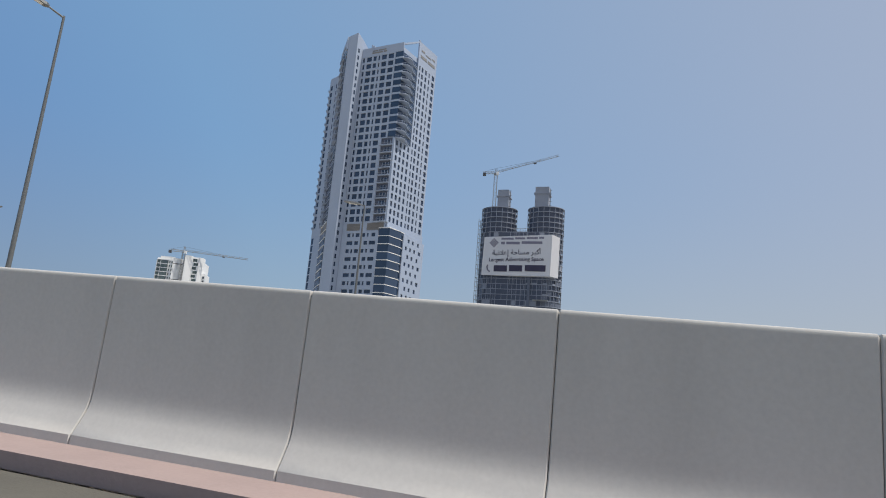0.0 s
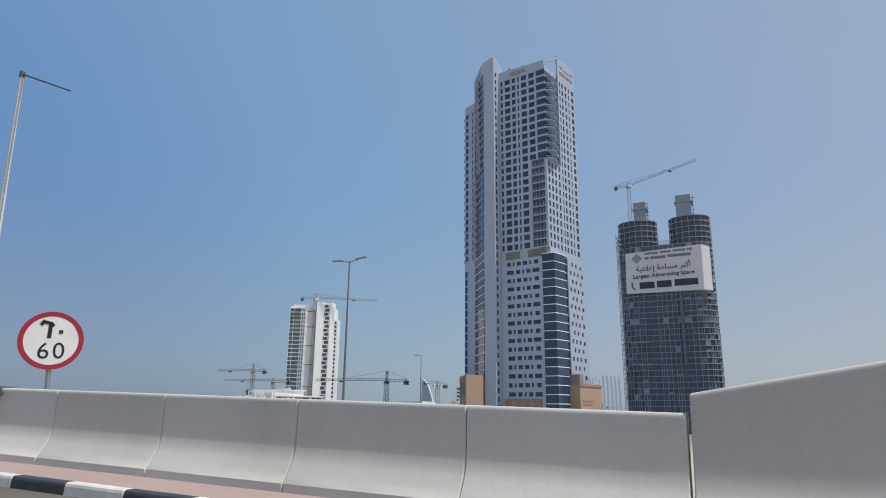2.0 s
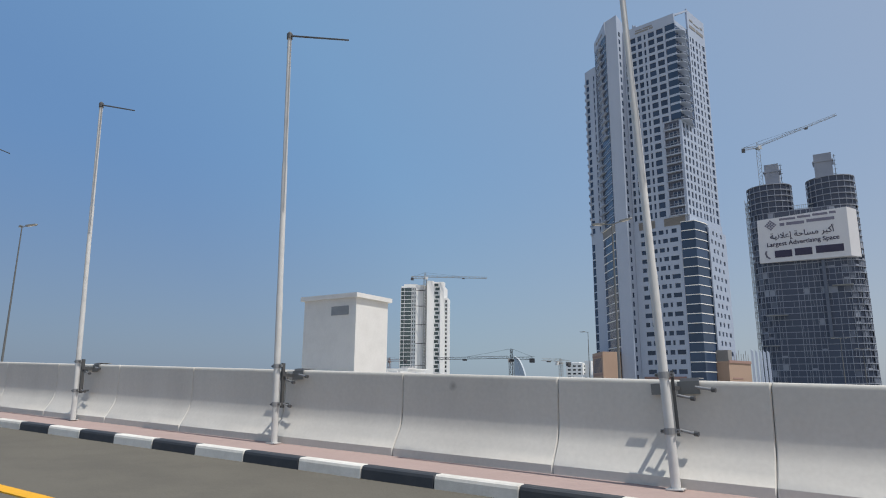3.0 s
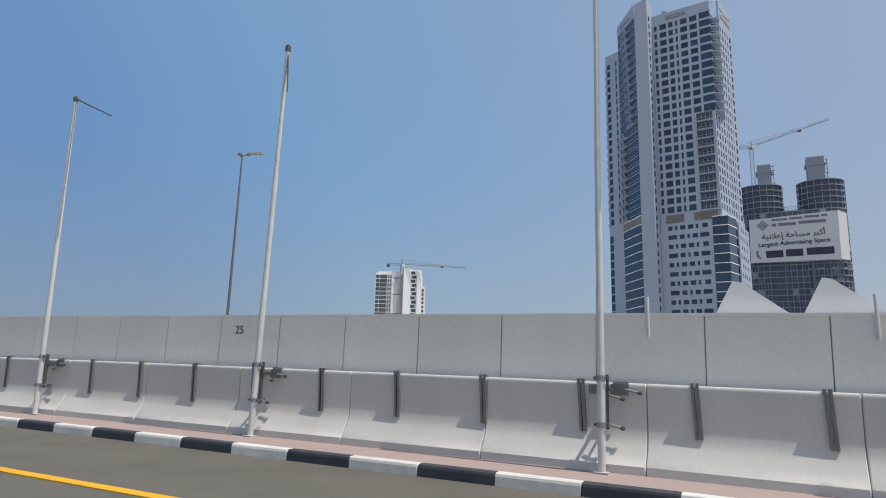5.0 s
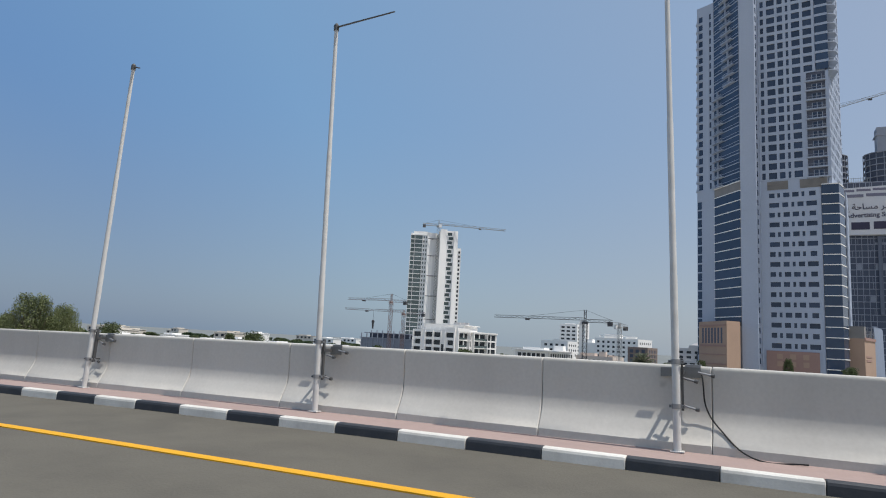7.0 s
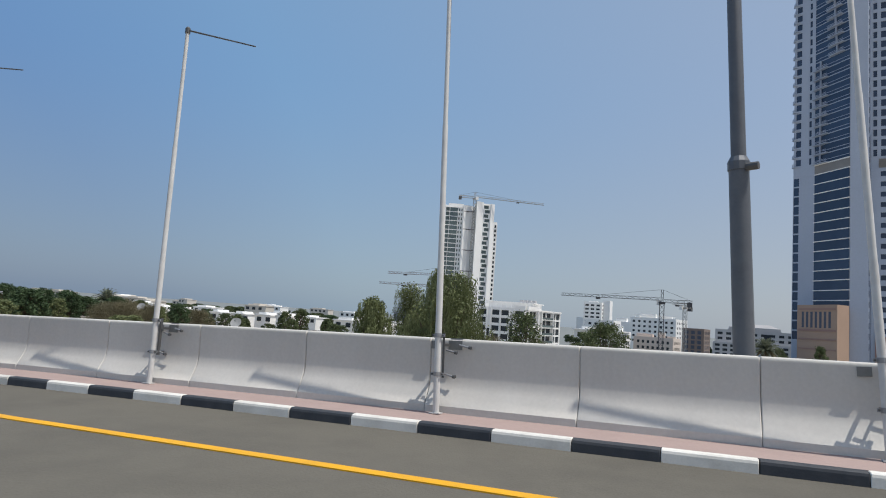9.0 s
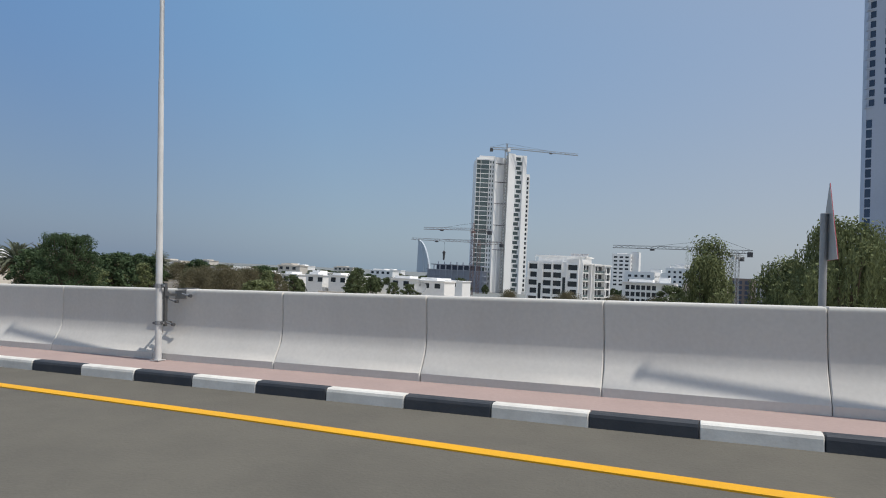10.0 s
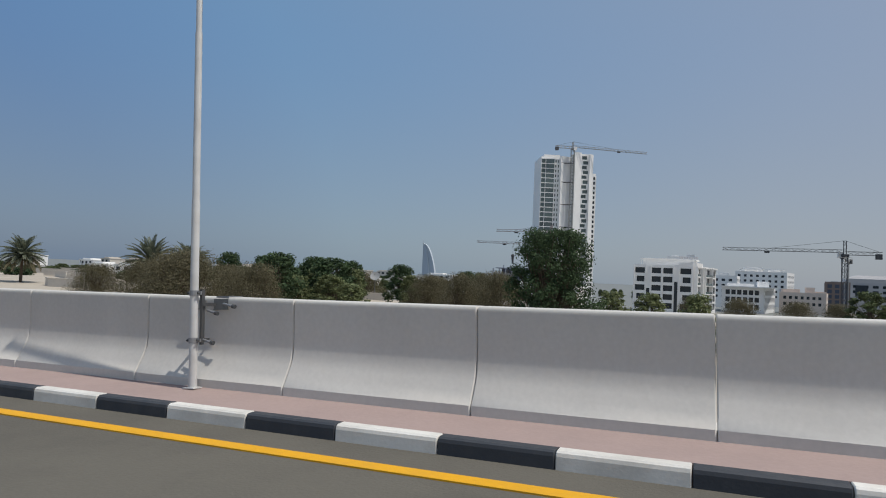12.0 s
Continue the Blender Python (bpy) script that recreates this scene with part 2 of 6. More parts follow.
LEAF = leaf_mat("leaf_green", (0.095, 0.12, 0.055), (0.06, 0.08, 0.04))
LEAF_D = leaf_mat("leaf_dark", (0.062, 0.098, 0.046), (0.038, 0.062, 0.032))
LEAF_W = leaf_mat("leaf_willow", (0.155, 0.18, 0.082), (0.095, 0.12, 0.055))
LEAF_DRY = leaf_mat("leaf_dry", (0.145, 0.13, 0.078), (0.10, 0.092, 0.055))
LEAF_P = leaf_mat("leaf_palm", (0.165, 0.185, 0.13), (0.08, 0.095, 0.065))


# ---- mesh helpers ----
class Geo:
    """Collects boxes, tubes and plates into one mesh."""

    def __init__(self):
        self.v, self.f = [], []

    def add(self, verts, faces):
        k = len(self.v)
        self.v += [tuple(p) for p in verts]
        self.f += [tuple(k + i for i in f) for f in faces]
        return self

    def box(self, lo, hi, m=None):
        pts = [Vector((x, y, z)) for z in (lo[2], hi[2]) for y in (lo[1], hi[1]) for x in (lo[0], hi[0])]
        if m is not None:
            pts = [m @ p for p in pts]
        return self.add(pts, [(0, 2, 3, 1), (4, 5, 7, 6), (0, 1, 5, 4), (2, 6, 7, 3), (0, 4, 6, 2), (1, 3, 7, 5)])

    def tube(self, p0, p1, r0, r1=None, n=8, caps=True):
        p0, p1, r1 = Vector(p0), Vector(p1), r0 if r1 is None else r1
        d = (p1 - p0).normalized()
        a = d.orthogonal().normalized()
        b = d.cross(a)
        ring = [a * math.cos(2 * math.pi * k / n) + b * math.sin(2 * math.pi * k / n) for k in range(n)]
        pts = [p0 + q * r0 for q in ring] + [p1 + q * r1 for q in ring]
        faces = [(k, (k + 1) % n, n + (k + 1) % n, n + k) for k in range(n)]
        if caps:
            faces += [tuple(range(n - 1, -1, -1)), tuple(range(n, 2 * n))]
        return self.add(pts, faces)

    def rings(self, rings, caps=True):
        """Skins a list of closed rings of equal count."""
        n = len(rings[0])
        pts = [p for r in rings for p in r]
        faces = [(i * n + k, i * n + (k + 1) % n, (i + 1) * n + (k + 1) % n, (i + 1) * n + k) for i in range(len(rings) - 1) for k in range(n)]
        if caps:
            faces += [tuple(range(n - 1, -1, -1)), tuple(range((len(rings) - 1) * n, len(rings) * n))]
        return self.add(pts, faces)

    def mesh(self, name, material, smooth=False):
        me = bpy.data.meshes.new(name)
        me.from_pydata(self.v, [], self.f)
        me.materials.append(material)
        bm = bmesh.new()
        bm.from_mesh(me)
        bmesh.ops.recalc_face_normals(bm, faces=bm.faces)
        bm.to_mesh(me)
        bm.free()
        if smooth:
            for p in me.polygons:
                p.use_smooth = True
            me.set_sharp_from_angle(angle=radians(38))
        me.update()
        return me


def thing(name, label, category, at=(0, 0, 0), turn=0, group="", kind=""):
    ob = new(name)
    ob.empty_display_size = 0.2
    ob.matrix_basis = pose(*at, 0, 0, turn)
    return tagged(ob, label, category, group, kind)


def part(name, geo, material, parent=None, label="", smooth=False):
    ob = new(name, geo.mesh(name, material, smooth) if isinstance(geo, Geo) else geo)
    ob.parent = parent
    if label:
        tagged(ob, label)
    return ob


def solid(name, geo, material, label, category, kind="", group="", smooth=False):
    return tagged(new(name, geo.mesh(name, material, smooth)), label, category, group, kind)


def words(name, text, size, material, m, parent=None, label="", depth=0.004, bold=0.0):
    cu = bpy.data.curves.new(name, "FONT")
    cu.body, cu.size, cu.align_x, cu.align_y, cu.extrude = text, size, "CENTER", "CENTER", depth
    cu.offset = bold
    tmp = bpy.data.objects.new(name, cu)
    scene.collection.objects.link(tmp)
    me = bpy.data.meshes.new_from_object(tmp.evaluated_get(bpy.context.evaluated_depsgraph_get()))
    bpy.data.objects.remove(tmp)
    me.materials.clear()
    me.materials.append(material)
    ob = new(name, me)
    ob.parent = parent
    ob.matrix_basis = m
    if label:
        tagged(ob, label)
    return ob


# ---- the flyover: road, kerb, pavement, parapet ----
HEIGHTS = (0.0, 1.45, 2.97, 4.21, 5.29, 5.64, 4.86, 3.55, 2.52)   # road level every 42.5 m from x = 60
FALL = 0.0185                                                     # crossfall
GROUND = -6.0               # level of the built quarter


def smooth(a, b, v):
    t = min(1.0, max(0.0, (v - a) / (b - a)))
    return t * t * (3 - 2 * t)


def gz(x, y):
    """Ground level: a sandy shelf beside the flyover that falls to the quarter behind."""
    lump = 0.22 * math.sin(x * 0.21 + 1.3 * math.sin(y * 0.11)) * math.cos(y * 0.17) * smooth(15, 40, y) * (1 - smooth(300, 400, y))
    return -0.8 + lump - 5.2 * smooth(110, 190, y) * smooth(-420, -335, x)


def rz(x):
    u = (60 - x) / 42.5
    if u <= 0:
        return u * 1.45
    if u >= 7.999:
        return 2.52 - (u - 8) * 1.03
    i = int(u)
    t = u - i
    p = [HEIGHTS[min(max(k, 0), 8)] for k in (i - 1, i, i + 1, i + 2)]
    return p[1] + 0.5 * t * (p[2] - p[0] + t * (2 * p[0] - 5 * p[1] + 4 * p[2] - p[3] + t * (3 * (p[1] - p[2]) + p[3] - p[0])))


def sz(x, y):
    return rz(x) + FALL * y


def slope(x):
    return math.atan((rz(x + 0.5) - rz(x - 0.5)))


def on_road(x, y, up=0.0):
    """Pose of a piece that follows the road's slope."""
    return Matrix.Translation((x, y, sz(x, y) + up)) @ Matrix.Rotation(-slope(x), 4, "Y")


X0, X1, STEP = 84.0, -392.0, 4.0
YK, YC = 6.12, 6.95          # kerb face, foot of the parapet


def strip(sec, y_of=None):
    g, n = Geo(), int((X0 - X1) / STEP)
    rings = []
    for i in range(n + 1):
        x = X0 - STEP * i
        rings.append([(x, y, sz(x, y) + z if z > -50 else GROUND - 0.8) for y, z in sec])
    return g.rings(rings)


solid("road", strip([(-16, 0), (YK + 0.02, 0), (YK + 0.02, -0.9), (-16, -0.9)]), ASPHALT, "worn grey asphalt carriageway of a flyover", "road", "structure")
solid("pavement", strip([(YK + 0.14, 0.138), (YC + 0.4, 0.146), (YC + 0.4, -0.02), (YK + 0.14, -0.02)]), PAVER, "narrow raised pavement of red interlocking pavers", "pavement", "structure")
solid("flyover_body", strip([(-16.4, -0.95), (7.85, -0.95), (7.85, -99), (-16.4, -99)]), CONCRETE2, "concrete side walls and body of the flyover", "flyover", "structure")
solid("deck_edge", strip([(YC + 0.45, 0.1), (7.9, 0.1), (7.9, -0.94), (YC + 0.45, -0.94)]), CONCRETE2, "concrete edge beam of the flyover deck", "deck edge", "structure")

# yellow edge line, which closes in on the kerb along the taper
LINE = ((84, 3.75), (-60, 3.75), (-103, 3.92), (-150, 4.2), (-185, 4.33), (-200, 4.42), (-218, 5.38), (-230, 5.76), (-245, 5.92), (-300, 5.95), (-392, 5.95))


def line_y(x):
    for (xa, ya), (xb, yb) in zip(LINE, LINE[1:]):
        if xa >= x >= xb:
            return ya + (yb - ya) * (xa - x) / (xa - xb)
    return 5.95


g, xs = Geo(), [X0 - 2.0 * i for i in range(int((X0 - X1) / 2) + 1)]
g.rings([[(x, line_y(x) - 0.33 + dy, sz(x, line_y(x)) + dz) for dy, dz in ((-0.08, 0.006), (0.08, 0.006), (0.08, -0.01), (-0.08, -0.01))] for x in xs])
solid("edge_line", g, YELLOW, "solid yellow painted edge line on the asphalt", "road marking", "structure")


def parapet_profile(h, tall=False):
    """Flared safety shape: (y from the foot, z from the pavement)."""
    front = [(0.0, -0.02), (0.0, 0.088), (0.010, 0.098), (0.070, 0.200), (0.128, 0.302), (0.149, 0.350), (0.162, 0.395), (0.171, 0.440), (0.177, 0.49), (0.180, 0.55), (0.180, 0.60), (0.171, h - 0.05)]
    if tall:
        front = [(0.0, -0.02), (0.0, 0.088), (0.010, 0.098), (0.07, 0.20), (0.130, 0.308), (0.151, 0.358), (0.163, 0.405), (0.171, 0.445), (0.176, 0.49), (0.179, 0.54), (0.180, 0.60), (0.172, h - 0.05)]
    e = front[-1][0]
    top = [(e, h - 0.03), (e + 0.006, h - 0.01), (e + 0.02, h), (0.42, h), (0.43, h - 0.012), (0.43, -0.02)]
    return front + top


LEAN = -0.01        # the joints lean a little against the drive


def panel_mesh(name, length, h0, h1, material, flat=0.0):
    """One precast parapet unit, chamfered at its ends; h0, h1: its heights at x = 0 and x = -length."""
    g, c = Geo(), 0.012
    rings = []
    for x, shrink in ((-0.003, c), (-0.003 - c, 0.0), (-flat or -length * 0.5, 0.0), (-length + 0.003 + c, 0.0), (-length + 0.003, c)):
        h = h0 + (h1 - h0) * max(0.0, -x - flat) / (length - flat)
        ring = []
        for k, (y, z) in enumerate(parapet_profile(h, h0 > 1.5)):
            if shrink:
                y = y + shrink if y < 0.3 else y - shrink
                z = z - shrink if z > h - 0.06 else z
            ring.append((x + LEAN * z, y, z))
        rings.append(ring)
    g.rings(rings)
    return g.mesh(name, material, True)


parapet = tagged(new("parapet"), "long precast concrete safety parapet of separate flared units", "parapet", "", "structure")
LOW_H, TALL_H, PAVE = 1.012, 1.79, 0.148
LOW_L = 2.131
low_mesh = panel_mesh("panel", LOW_L, LOW_H, LOW_H, CONCRETE)
low_mesh_2 = panel_mesh("panel", 2.13, LOW_H, LOW_H, CONCRETE_LIT)
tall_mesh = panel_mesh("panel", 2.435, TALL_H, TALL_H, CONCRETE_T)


def parapet_panel(me, x):
    ob = new("panel", me)
    ob.parent = parapet
    ob.matrix_basis = on_road(x, YC, PAVE)
    return ob


x = -9.36 + 2.435 * 14
while x > -42.95:
    parapet_panel(tall_mesh, x)
    x -= 2.435
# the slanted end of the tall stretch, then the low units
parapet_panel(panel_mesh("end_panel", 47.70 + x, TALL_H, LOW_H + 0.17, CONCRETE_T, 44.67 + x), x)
x = -47.73
while x > -330:
    length = LOW_L if x > -172 else 2.13
    if -172.8 < x < -170.5:
        length = 3.08
    if -108.2 < x < -106.0:
        length = LOW_L - 0.11
    if -124.2 < x < -122.0:
        length = LOW_L + 0.11
    parapet_panel(low_mesh if length == LOW_L else low_mesh_2 if length == 2.13 else panel_mesh("panel", length, LOW_H, LOW_H, CONCRETE), x)
    x -= length

# kerb stones, painted black and white in turn
kerb = tagged(new("kerb"), "raised concrete kerb painted in black and white blocks", "kerb", "", "structure")


def kerb_mesh(material):
    g, L = Geo(), 0.9722
    sec = [(0.0, -0.03), (0.004, 0.10), (0.012, 0.128), (0.035, 0.142), (0.138, 0.142), (0.138, -0.03)]
    rings = []
    for x, k in ((-0.004, 0.008), (-0.012, 0), (-L + 0.012, 0), (-L + 0.004, 0.008)):
        rings.append([(x, y + (k if y < 0.1 else 0), z - (k if z > 0.1 else 0)) for y, z in sec])
    return g.rings(rings).mesh("kerbstone", material)


kerb_w, kerb_b = kerb_mesh(KERB_W), kerb_mesh(KERB_B)
for k in range(-95, 205):
    ob = new("kerbstone", kerb_b if k % 2 == 0 else kerb_w)
    ob.parent = kerb
    ob.matrix_basis = on_road(-106.95 - 0.9722 * k, YK)

# the ground
g = Geo()
gx = [-6000, -3000, -1500, -900, -700] + [-600 + 6 * k for k in range(76)] + [-120, -60, 20, 120, 400, 1200, 3000, 6000]
gy = [-6000, -2000, -500, -40, 8] + [14 + 6 * k for k in range(40)] + [270, 320, 420, 700, 1500, 3000, 6000]
g.add([(x, y, gz(x, y)) for y in gy for x in gx], [(j * len(gx) + i, j * len(gx) + i + 1, (j + 1) * len(gx) + i + 1, (j + 1) * len(gx) + i) for j in range(len(gy) - 1) for i in range(len(gx) - 1)])
solid("ground", g, SAND, "uneven sandy ground that reaches the horizon", "ground", "structure", "", True)

# ---- flag poles strapped to the parapet ----
def flag_pole():
    """Pole with clamps and a drooping flag arm; origin on the pavement at the pole's foot, parapet towards +y."""
    root = thing("flag_pole", "slim white flag pole with bare arm, clamped to the concrete parapet", "flag pole", group="flag poles along the parapet")
    g = Geo()
    zs, rs = (0, 2.1, 2.14, 4.1, 4.14, 6.28), (0.046, 0.046, 0.042, 0.040, 0.035, 0.032)
    g.rings([[(r * math.cos(a), r * math.sin(a), z) for a in [2 * math.pi * k / 14 for k in range(14)]] for z, r in zip(zs, rs)])
    part("pole", g, POLE, root, smooth=True)
    g = Geo()
    g.box((-0.08, -0.08, 0), (0.08, 0.06, 0.012))
    part("base_plate", g, POLE, root)
    g = Geo()
    g.tube((0, 0, 6.25), (0, 0, 6.34), 0.046, 0.046, 12).tube((0, 0, 6.34), (0, 0, 6.375), 0.046, 0.018, 12)
    part("cap", g, STEEL, root)
    arm = Geo().tube((0.03, 0, 6.31), (1.85, -0.05, 6.31), 0.016, 0.012, 6)
    part("arm", arm, STEEL, root, "thin dark rod for a flag")
    # bracket: plate over the parapet's top, small box beside the pole, angle down its face
    part("top_plate", Geo().box((0.09, 0.255, 1.018), (0.27, 0.50, 1.026)).box((0.09, 0.255, 0.96), (0.27, 0.261, 1.018)), GALV, root, "folded steel plate over the parapet's top edge")
    part("junction_box", Geo().box((-0.20, 0.235, 0.875), (-0.055, 0.262, 0.985)), CHANNEL, root, "small grey steel box")
    part("channel", Geo().box((0.06, 0.236, 0.868), (0.27, 0.262, 0.876)).box((0.06, 0.246, 0.868), (0.27, 0.254, 0.995)), CHANNEL, root, "folded grey steel channel")
    part("stand_off", Geo().box((0.055, 0.03, 0.91), (0.085, 0.262, 0.95)), STEEL, root)
    part("stand_off", Geo().box((-0.02, 0.03, 0.515), (0.0, 0.25, 0.545)), STEEL, root)
    g = Geo()
    g.box((0.055, 0.03, 0.48), (0.063, 0.10, 1.10)).box((0.055, 0.03, 0.48), (0.085, 0.038, 1.10))
    part("angle", g, STEEL, root, "dark vertical angle iron")
    for z in (0.53, 1.06):
        g = Geo()
        g.tube((0, 0, z - 0.03), (0, 0, z + 0.03), 0.053, 0.053, 14).box((-0.085, -0.01, z - 0.02), (-0.05, 0.01, z + 0.02)).box((0.05, -0.01, z - 0.02), (0.10, 0.01, z + 0.02))
        c = part("clamp", g, GALV, root)
        for bx in (-0.07, 0.08):
            part("bolt", Geo().tube((bx, -0.035, z), (bx, 0.035, z), 0.011, n=6), STEEL, c)
    for x, y, z, d in ((0.24, 0.20, 0.935, 0.15), (0.075, 0.13, 0.862, 0.13), (0.085, 0.06, 0.535, 0.13)):
        g = Geo().tube((x, y, z), (x + d, y - 0.02, z - 0.03), 0.014, n=10)
        s = part("stay", g, GALV, root, smooth=True)
        part("plug", Geo().tube((x + d, y - 0.02, z - 0.03), (x + d + 0.04, y - 0.025, z - 0.036), 0.024, n=10), STEEL, s)
    return root


POLES = [-57.75, -62.92, -67.75, -73.15, -78.4, -83.6] + [-92.13 - 5.246 * k for k in range(6)] + [-125.0] + [-132.53 - 5.246 * k for k in range(15)] + [-210.9]
POLES += [-221.05 - 5.246 * k for k in range(4)] + [-262.87, -268.1, -273.35]
first = flag_pole()
LEANS = {-57.75: -2.7, -62.9: 0.7, -67.75: -2.6, -97.38: -1.3, -102.62: -0.8, -107.87: 0.5, -113.11: 1.2, -118.36: -1.6, -125.0: 2.9, -132.53: -0.5, -137.78: -1.8, -143.02: -1.7, -148.27: -1.4, -153.51: -1.7, -158.76: 2.0, -190.3: -3.2, -195.5: -2.1, -200.73: -1.1, -205.97: -5.2, -210.9: -5.2, -221.05: -4.6, -226.3: -4.4, -231.54: -2.8, -236.79: -6.2, -262.87: -3.6}
DROOP = {-153.5: 8, -113.11: 82, -118.4: 27, -125.0: 15, -132.5: 32}


def lean(x):
    """The poles lean a little, each its own way."""
    bend = -0.8 if x < -160 else 0.0
    near = min(LEANS, key=lambda q: abs(q - x))
    return bend + (LEANS[near] if abs(near - x) < 1 else -2.8 + 1.0 * math.sin(x * 1.7))


for k, x in enumerate(POLES):
    m = Matrix.Translation((x, 6.85, sz(x, 6.85) + 0.147)) @ pose(0, 0, 0, -1.3 if x < -160 else 0, lean(x), 0)
    p = first if k == 0 else copy_thing(first, m)
    p.matrix_basis = m
    swing = {15: 12, 17: -14, 21: -10, 26: 14}.get(k, 0)
    for o in p.children:
        if o.name.startswith("arm"):
            o.matrix_basis = Matrix.Translation((0, 0, 6.31)) @ pose(0, 0, 0, 0, next((v for q, v in DROOP.items() if abs(q - x) < 1), 27 if x > -70 else 23 if x > -120 else 15), swing) @ Matrix.Diagonal((0.14 if k in (14, 16, 18) else 1 if k == 12 else 0.45 if abs(x + 113.11) < 1 else 0.86 if x > -70 else 0.76, 1, 1, 1)) @ Matrix.Translation((0, 0, -6.31))

# ---- screen wall of concrete panels held on by steel straps ----
WY = 7.52
screen = tagged(new("screen_wall"), "tall screen wall of flat grey concrete panels behind the parapet", "wall", "", "structure")
g = Geo()
g.rings([[(x, y, z) for x, y, z in ((-0.006, 0.006, -0.6), (-0.006, 0.006, 2.0), (-0.006, 0.10, 2.0), (-0.006, 0.10, -0.6))],
         [(-0.010, 0, -0.6), (-0.010, 0, 2.0), (-0.010, 0.11, 2.0), (-0.010, 0.11, -0.6)],
         [(-1.295, 0, -0.6), (-1.295, 0, 2.0), (-1.295, 0.11, 2.0), (-1.295, 0.11, -0.6)],
         [(-1.299, 0.006, -0.6), (-1.299, 0.006, 2.0), (-1.299, 0.10, 2.0), (-1.299, 0.10, -0.6)]])
me = g.mesh("panel", CONCRETE2)
cap = Geo().box((-1.305, -0.012, 1.985), (0.0, 0.125, 2.02)).mesh("coping", CONCRETE2)
seam = Geo().box((-0.006, 0.012, -0.6), (0.006, 0.07, 1.97)).mesh("joint", CHANNEL)
for k in range(34):
    x = -128.97 + 1.305 * (k + 1)
    m = on_road(x, WY)
    for name, mesh in (("panel", me), ("coping", cap), ("joint", seam)):
        ob = new(name, mesh)
        ob.parent = screen
        ob.matrix_basis = m
        if name == "coping":
            ob["label"] = "thin pale coping"
mark = words("number", "25", 0.195, BROWN, on_road(-114.15, WY - 0.006, 1.76) @ pose(0, 0, 0, 90, 0, 0), None, "", 0.002)
tagged(mark, "brown stencilled number 25 on the screen wall", "painted number")


def strap():
    root = thing("strap", "pair of dark steel channels hung over the parapet's face", "steel strap", group="straps of the screen wall")
    for x in (-0.042, 0.012):
        g = Geo()
        g.box((x, -0.038, 0.42), (x + 0.03, -0.030, 1.035)).box((x, -0.038, 0.42), (x + 0.006, 0.0, 1.035)).box((x + 0.024, -0.038, 0.42), (x + 0.03, 0.0, 1.035))
        g.box((x, -0.038, 1.015), (x + 0.03, 0.09, 1.04))
        part("channel", g, CHANNEL, root)
    return root


first = strap()
skip = (-118.4, -113.1, -107.9, -102.6, -97.4, -125.0)
k = 0
for i in range(33):
    x = -128.95 + 1.302 * i
    if min(abs(x - p) for p in skip) < 0.16:
        continue
    m = on_road(x, 7.127, PAVE) @ pose(0, 0, 0, 0, -3.4, 0)
    if k == 0:
        first.matrix_basis = m
    else:
        copy_thing(first, m)
    k += 1

# white conduit stubs on the screen wall
for x in (-97.0, -99.6, -102.4, -105.0, -107.4):
    g = Geo()
    z = sz(x, WY)
    g.tube((x, WY - 0.03, z + 1.72), (x, WY - 0.03, z + 2.22), 0.02, n=8)
    solid("conduit", g, POLE, "short white conduit stub at the top of the screen wall", "conduit", "", "conduits", True)

# electrical cabinet at the end of the screen wall
bx, by = -127.0, 7.22
bz = sz(bx, by)
cab = thing("electrical_cabinet", "cream metal electrical cabinet on short pipes beside the screen wall", "electrical cabinet", (bx, by, bz))
g = Geo()
g.rings([[(-0.31, -0.16, 1.37), (0.31, -0.16, 1.37), (0.31, 0.2, 1.37), (-0.31, 0.2, 1.37)], [(-0.31, -0.16, 2.06), (0.31, -0.16, 2.06), (0.31, 0.2, 2.06), (-0.31, 0.2, 2.06)], [(-0.33, -0.19, 2.07), (0.33, -0.19, 2.07), (0.33, 0.22, 2.07), (-0.33, 0.22, 2.07)], [(-0.33, -0.19, 2.10), (0.33, -0.19, 2.10), (0.33, 0.22, 2.10), (-0.33, 0.22, 2.10)]])
part("body", g, CABINET, cab)
door = part("door", Geo().box((-0.28, -0.178, 1.41), (0.28, -0.16, 2.03)), CABINET, cab)
part("handle", Geo().box((0.2, -0.2, 1.68), (0.225, -0.178, 1.8)), STEEL, door)
for x in (-0.18, -0.06, 0.06, 0.18):
    part("pipe", Geo().tube((x, 0.02, 0.9), (x, 0.02, 1.37), 0.03, n=8), STEEL, cab, smooth=True)


def cable(name, pts, r, label):
    cu = bpy.data.curves.new(name, "CURVE")
    cu.dimensions, cu.bevel_depth, cu.bevel_resolution, cu.resolution_u = "3D", r, 2, 8
    sp = cu.splines.new("BEZIER")
    sp.bezier_points.add(len(pts) - 1)
    for b, p in zip(sp.bezier_points, pts):
        b.co, b.handle_left_type, b.handle_right_type = p, "AUTO", "AUTO"
    cu.materials.append(RUBBER)
    return tagged(new(name, cu), label, "cable", "loose cables on the parapet")


def face(x, up, out=0.02):
    y = 7.127 - (0.18 - (0.145 if up < 0.52 else 0.16)) - out - (0.10 if up < 0.25 else 0.0)
    return (x, y, sz(x, y) + PAVE + up)


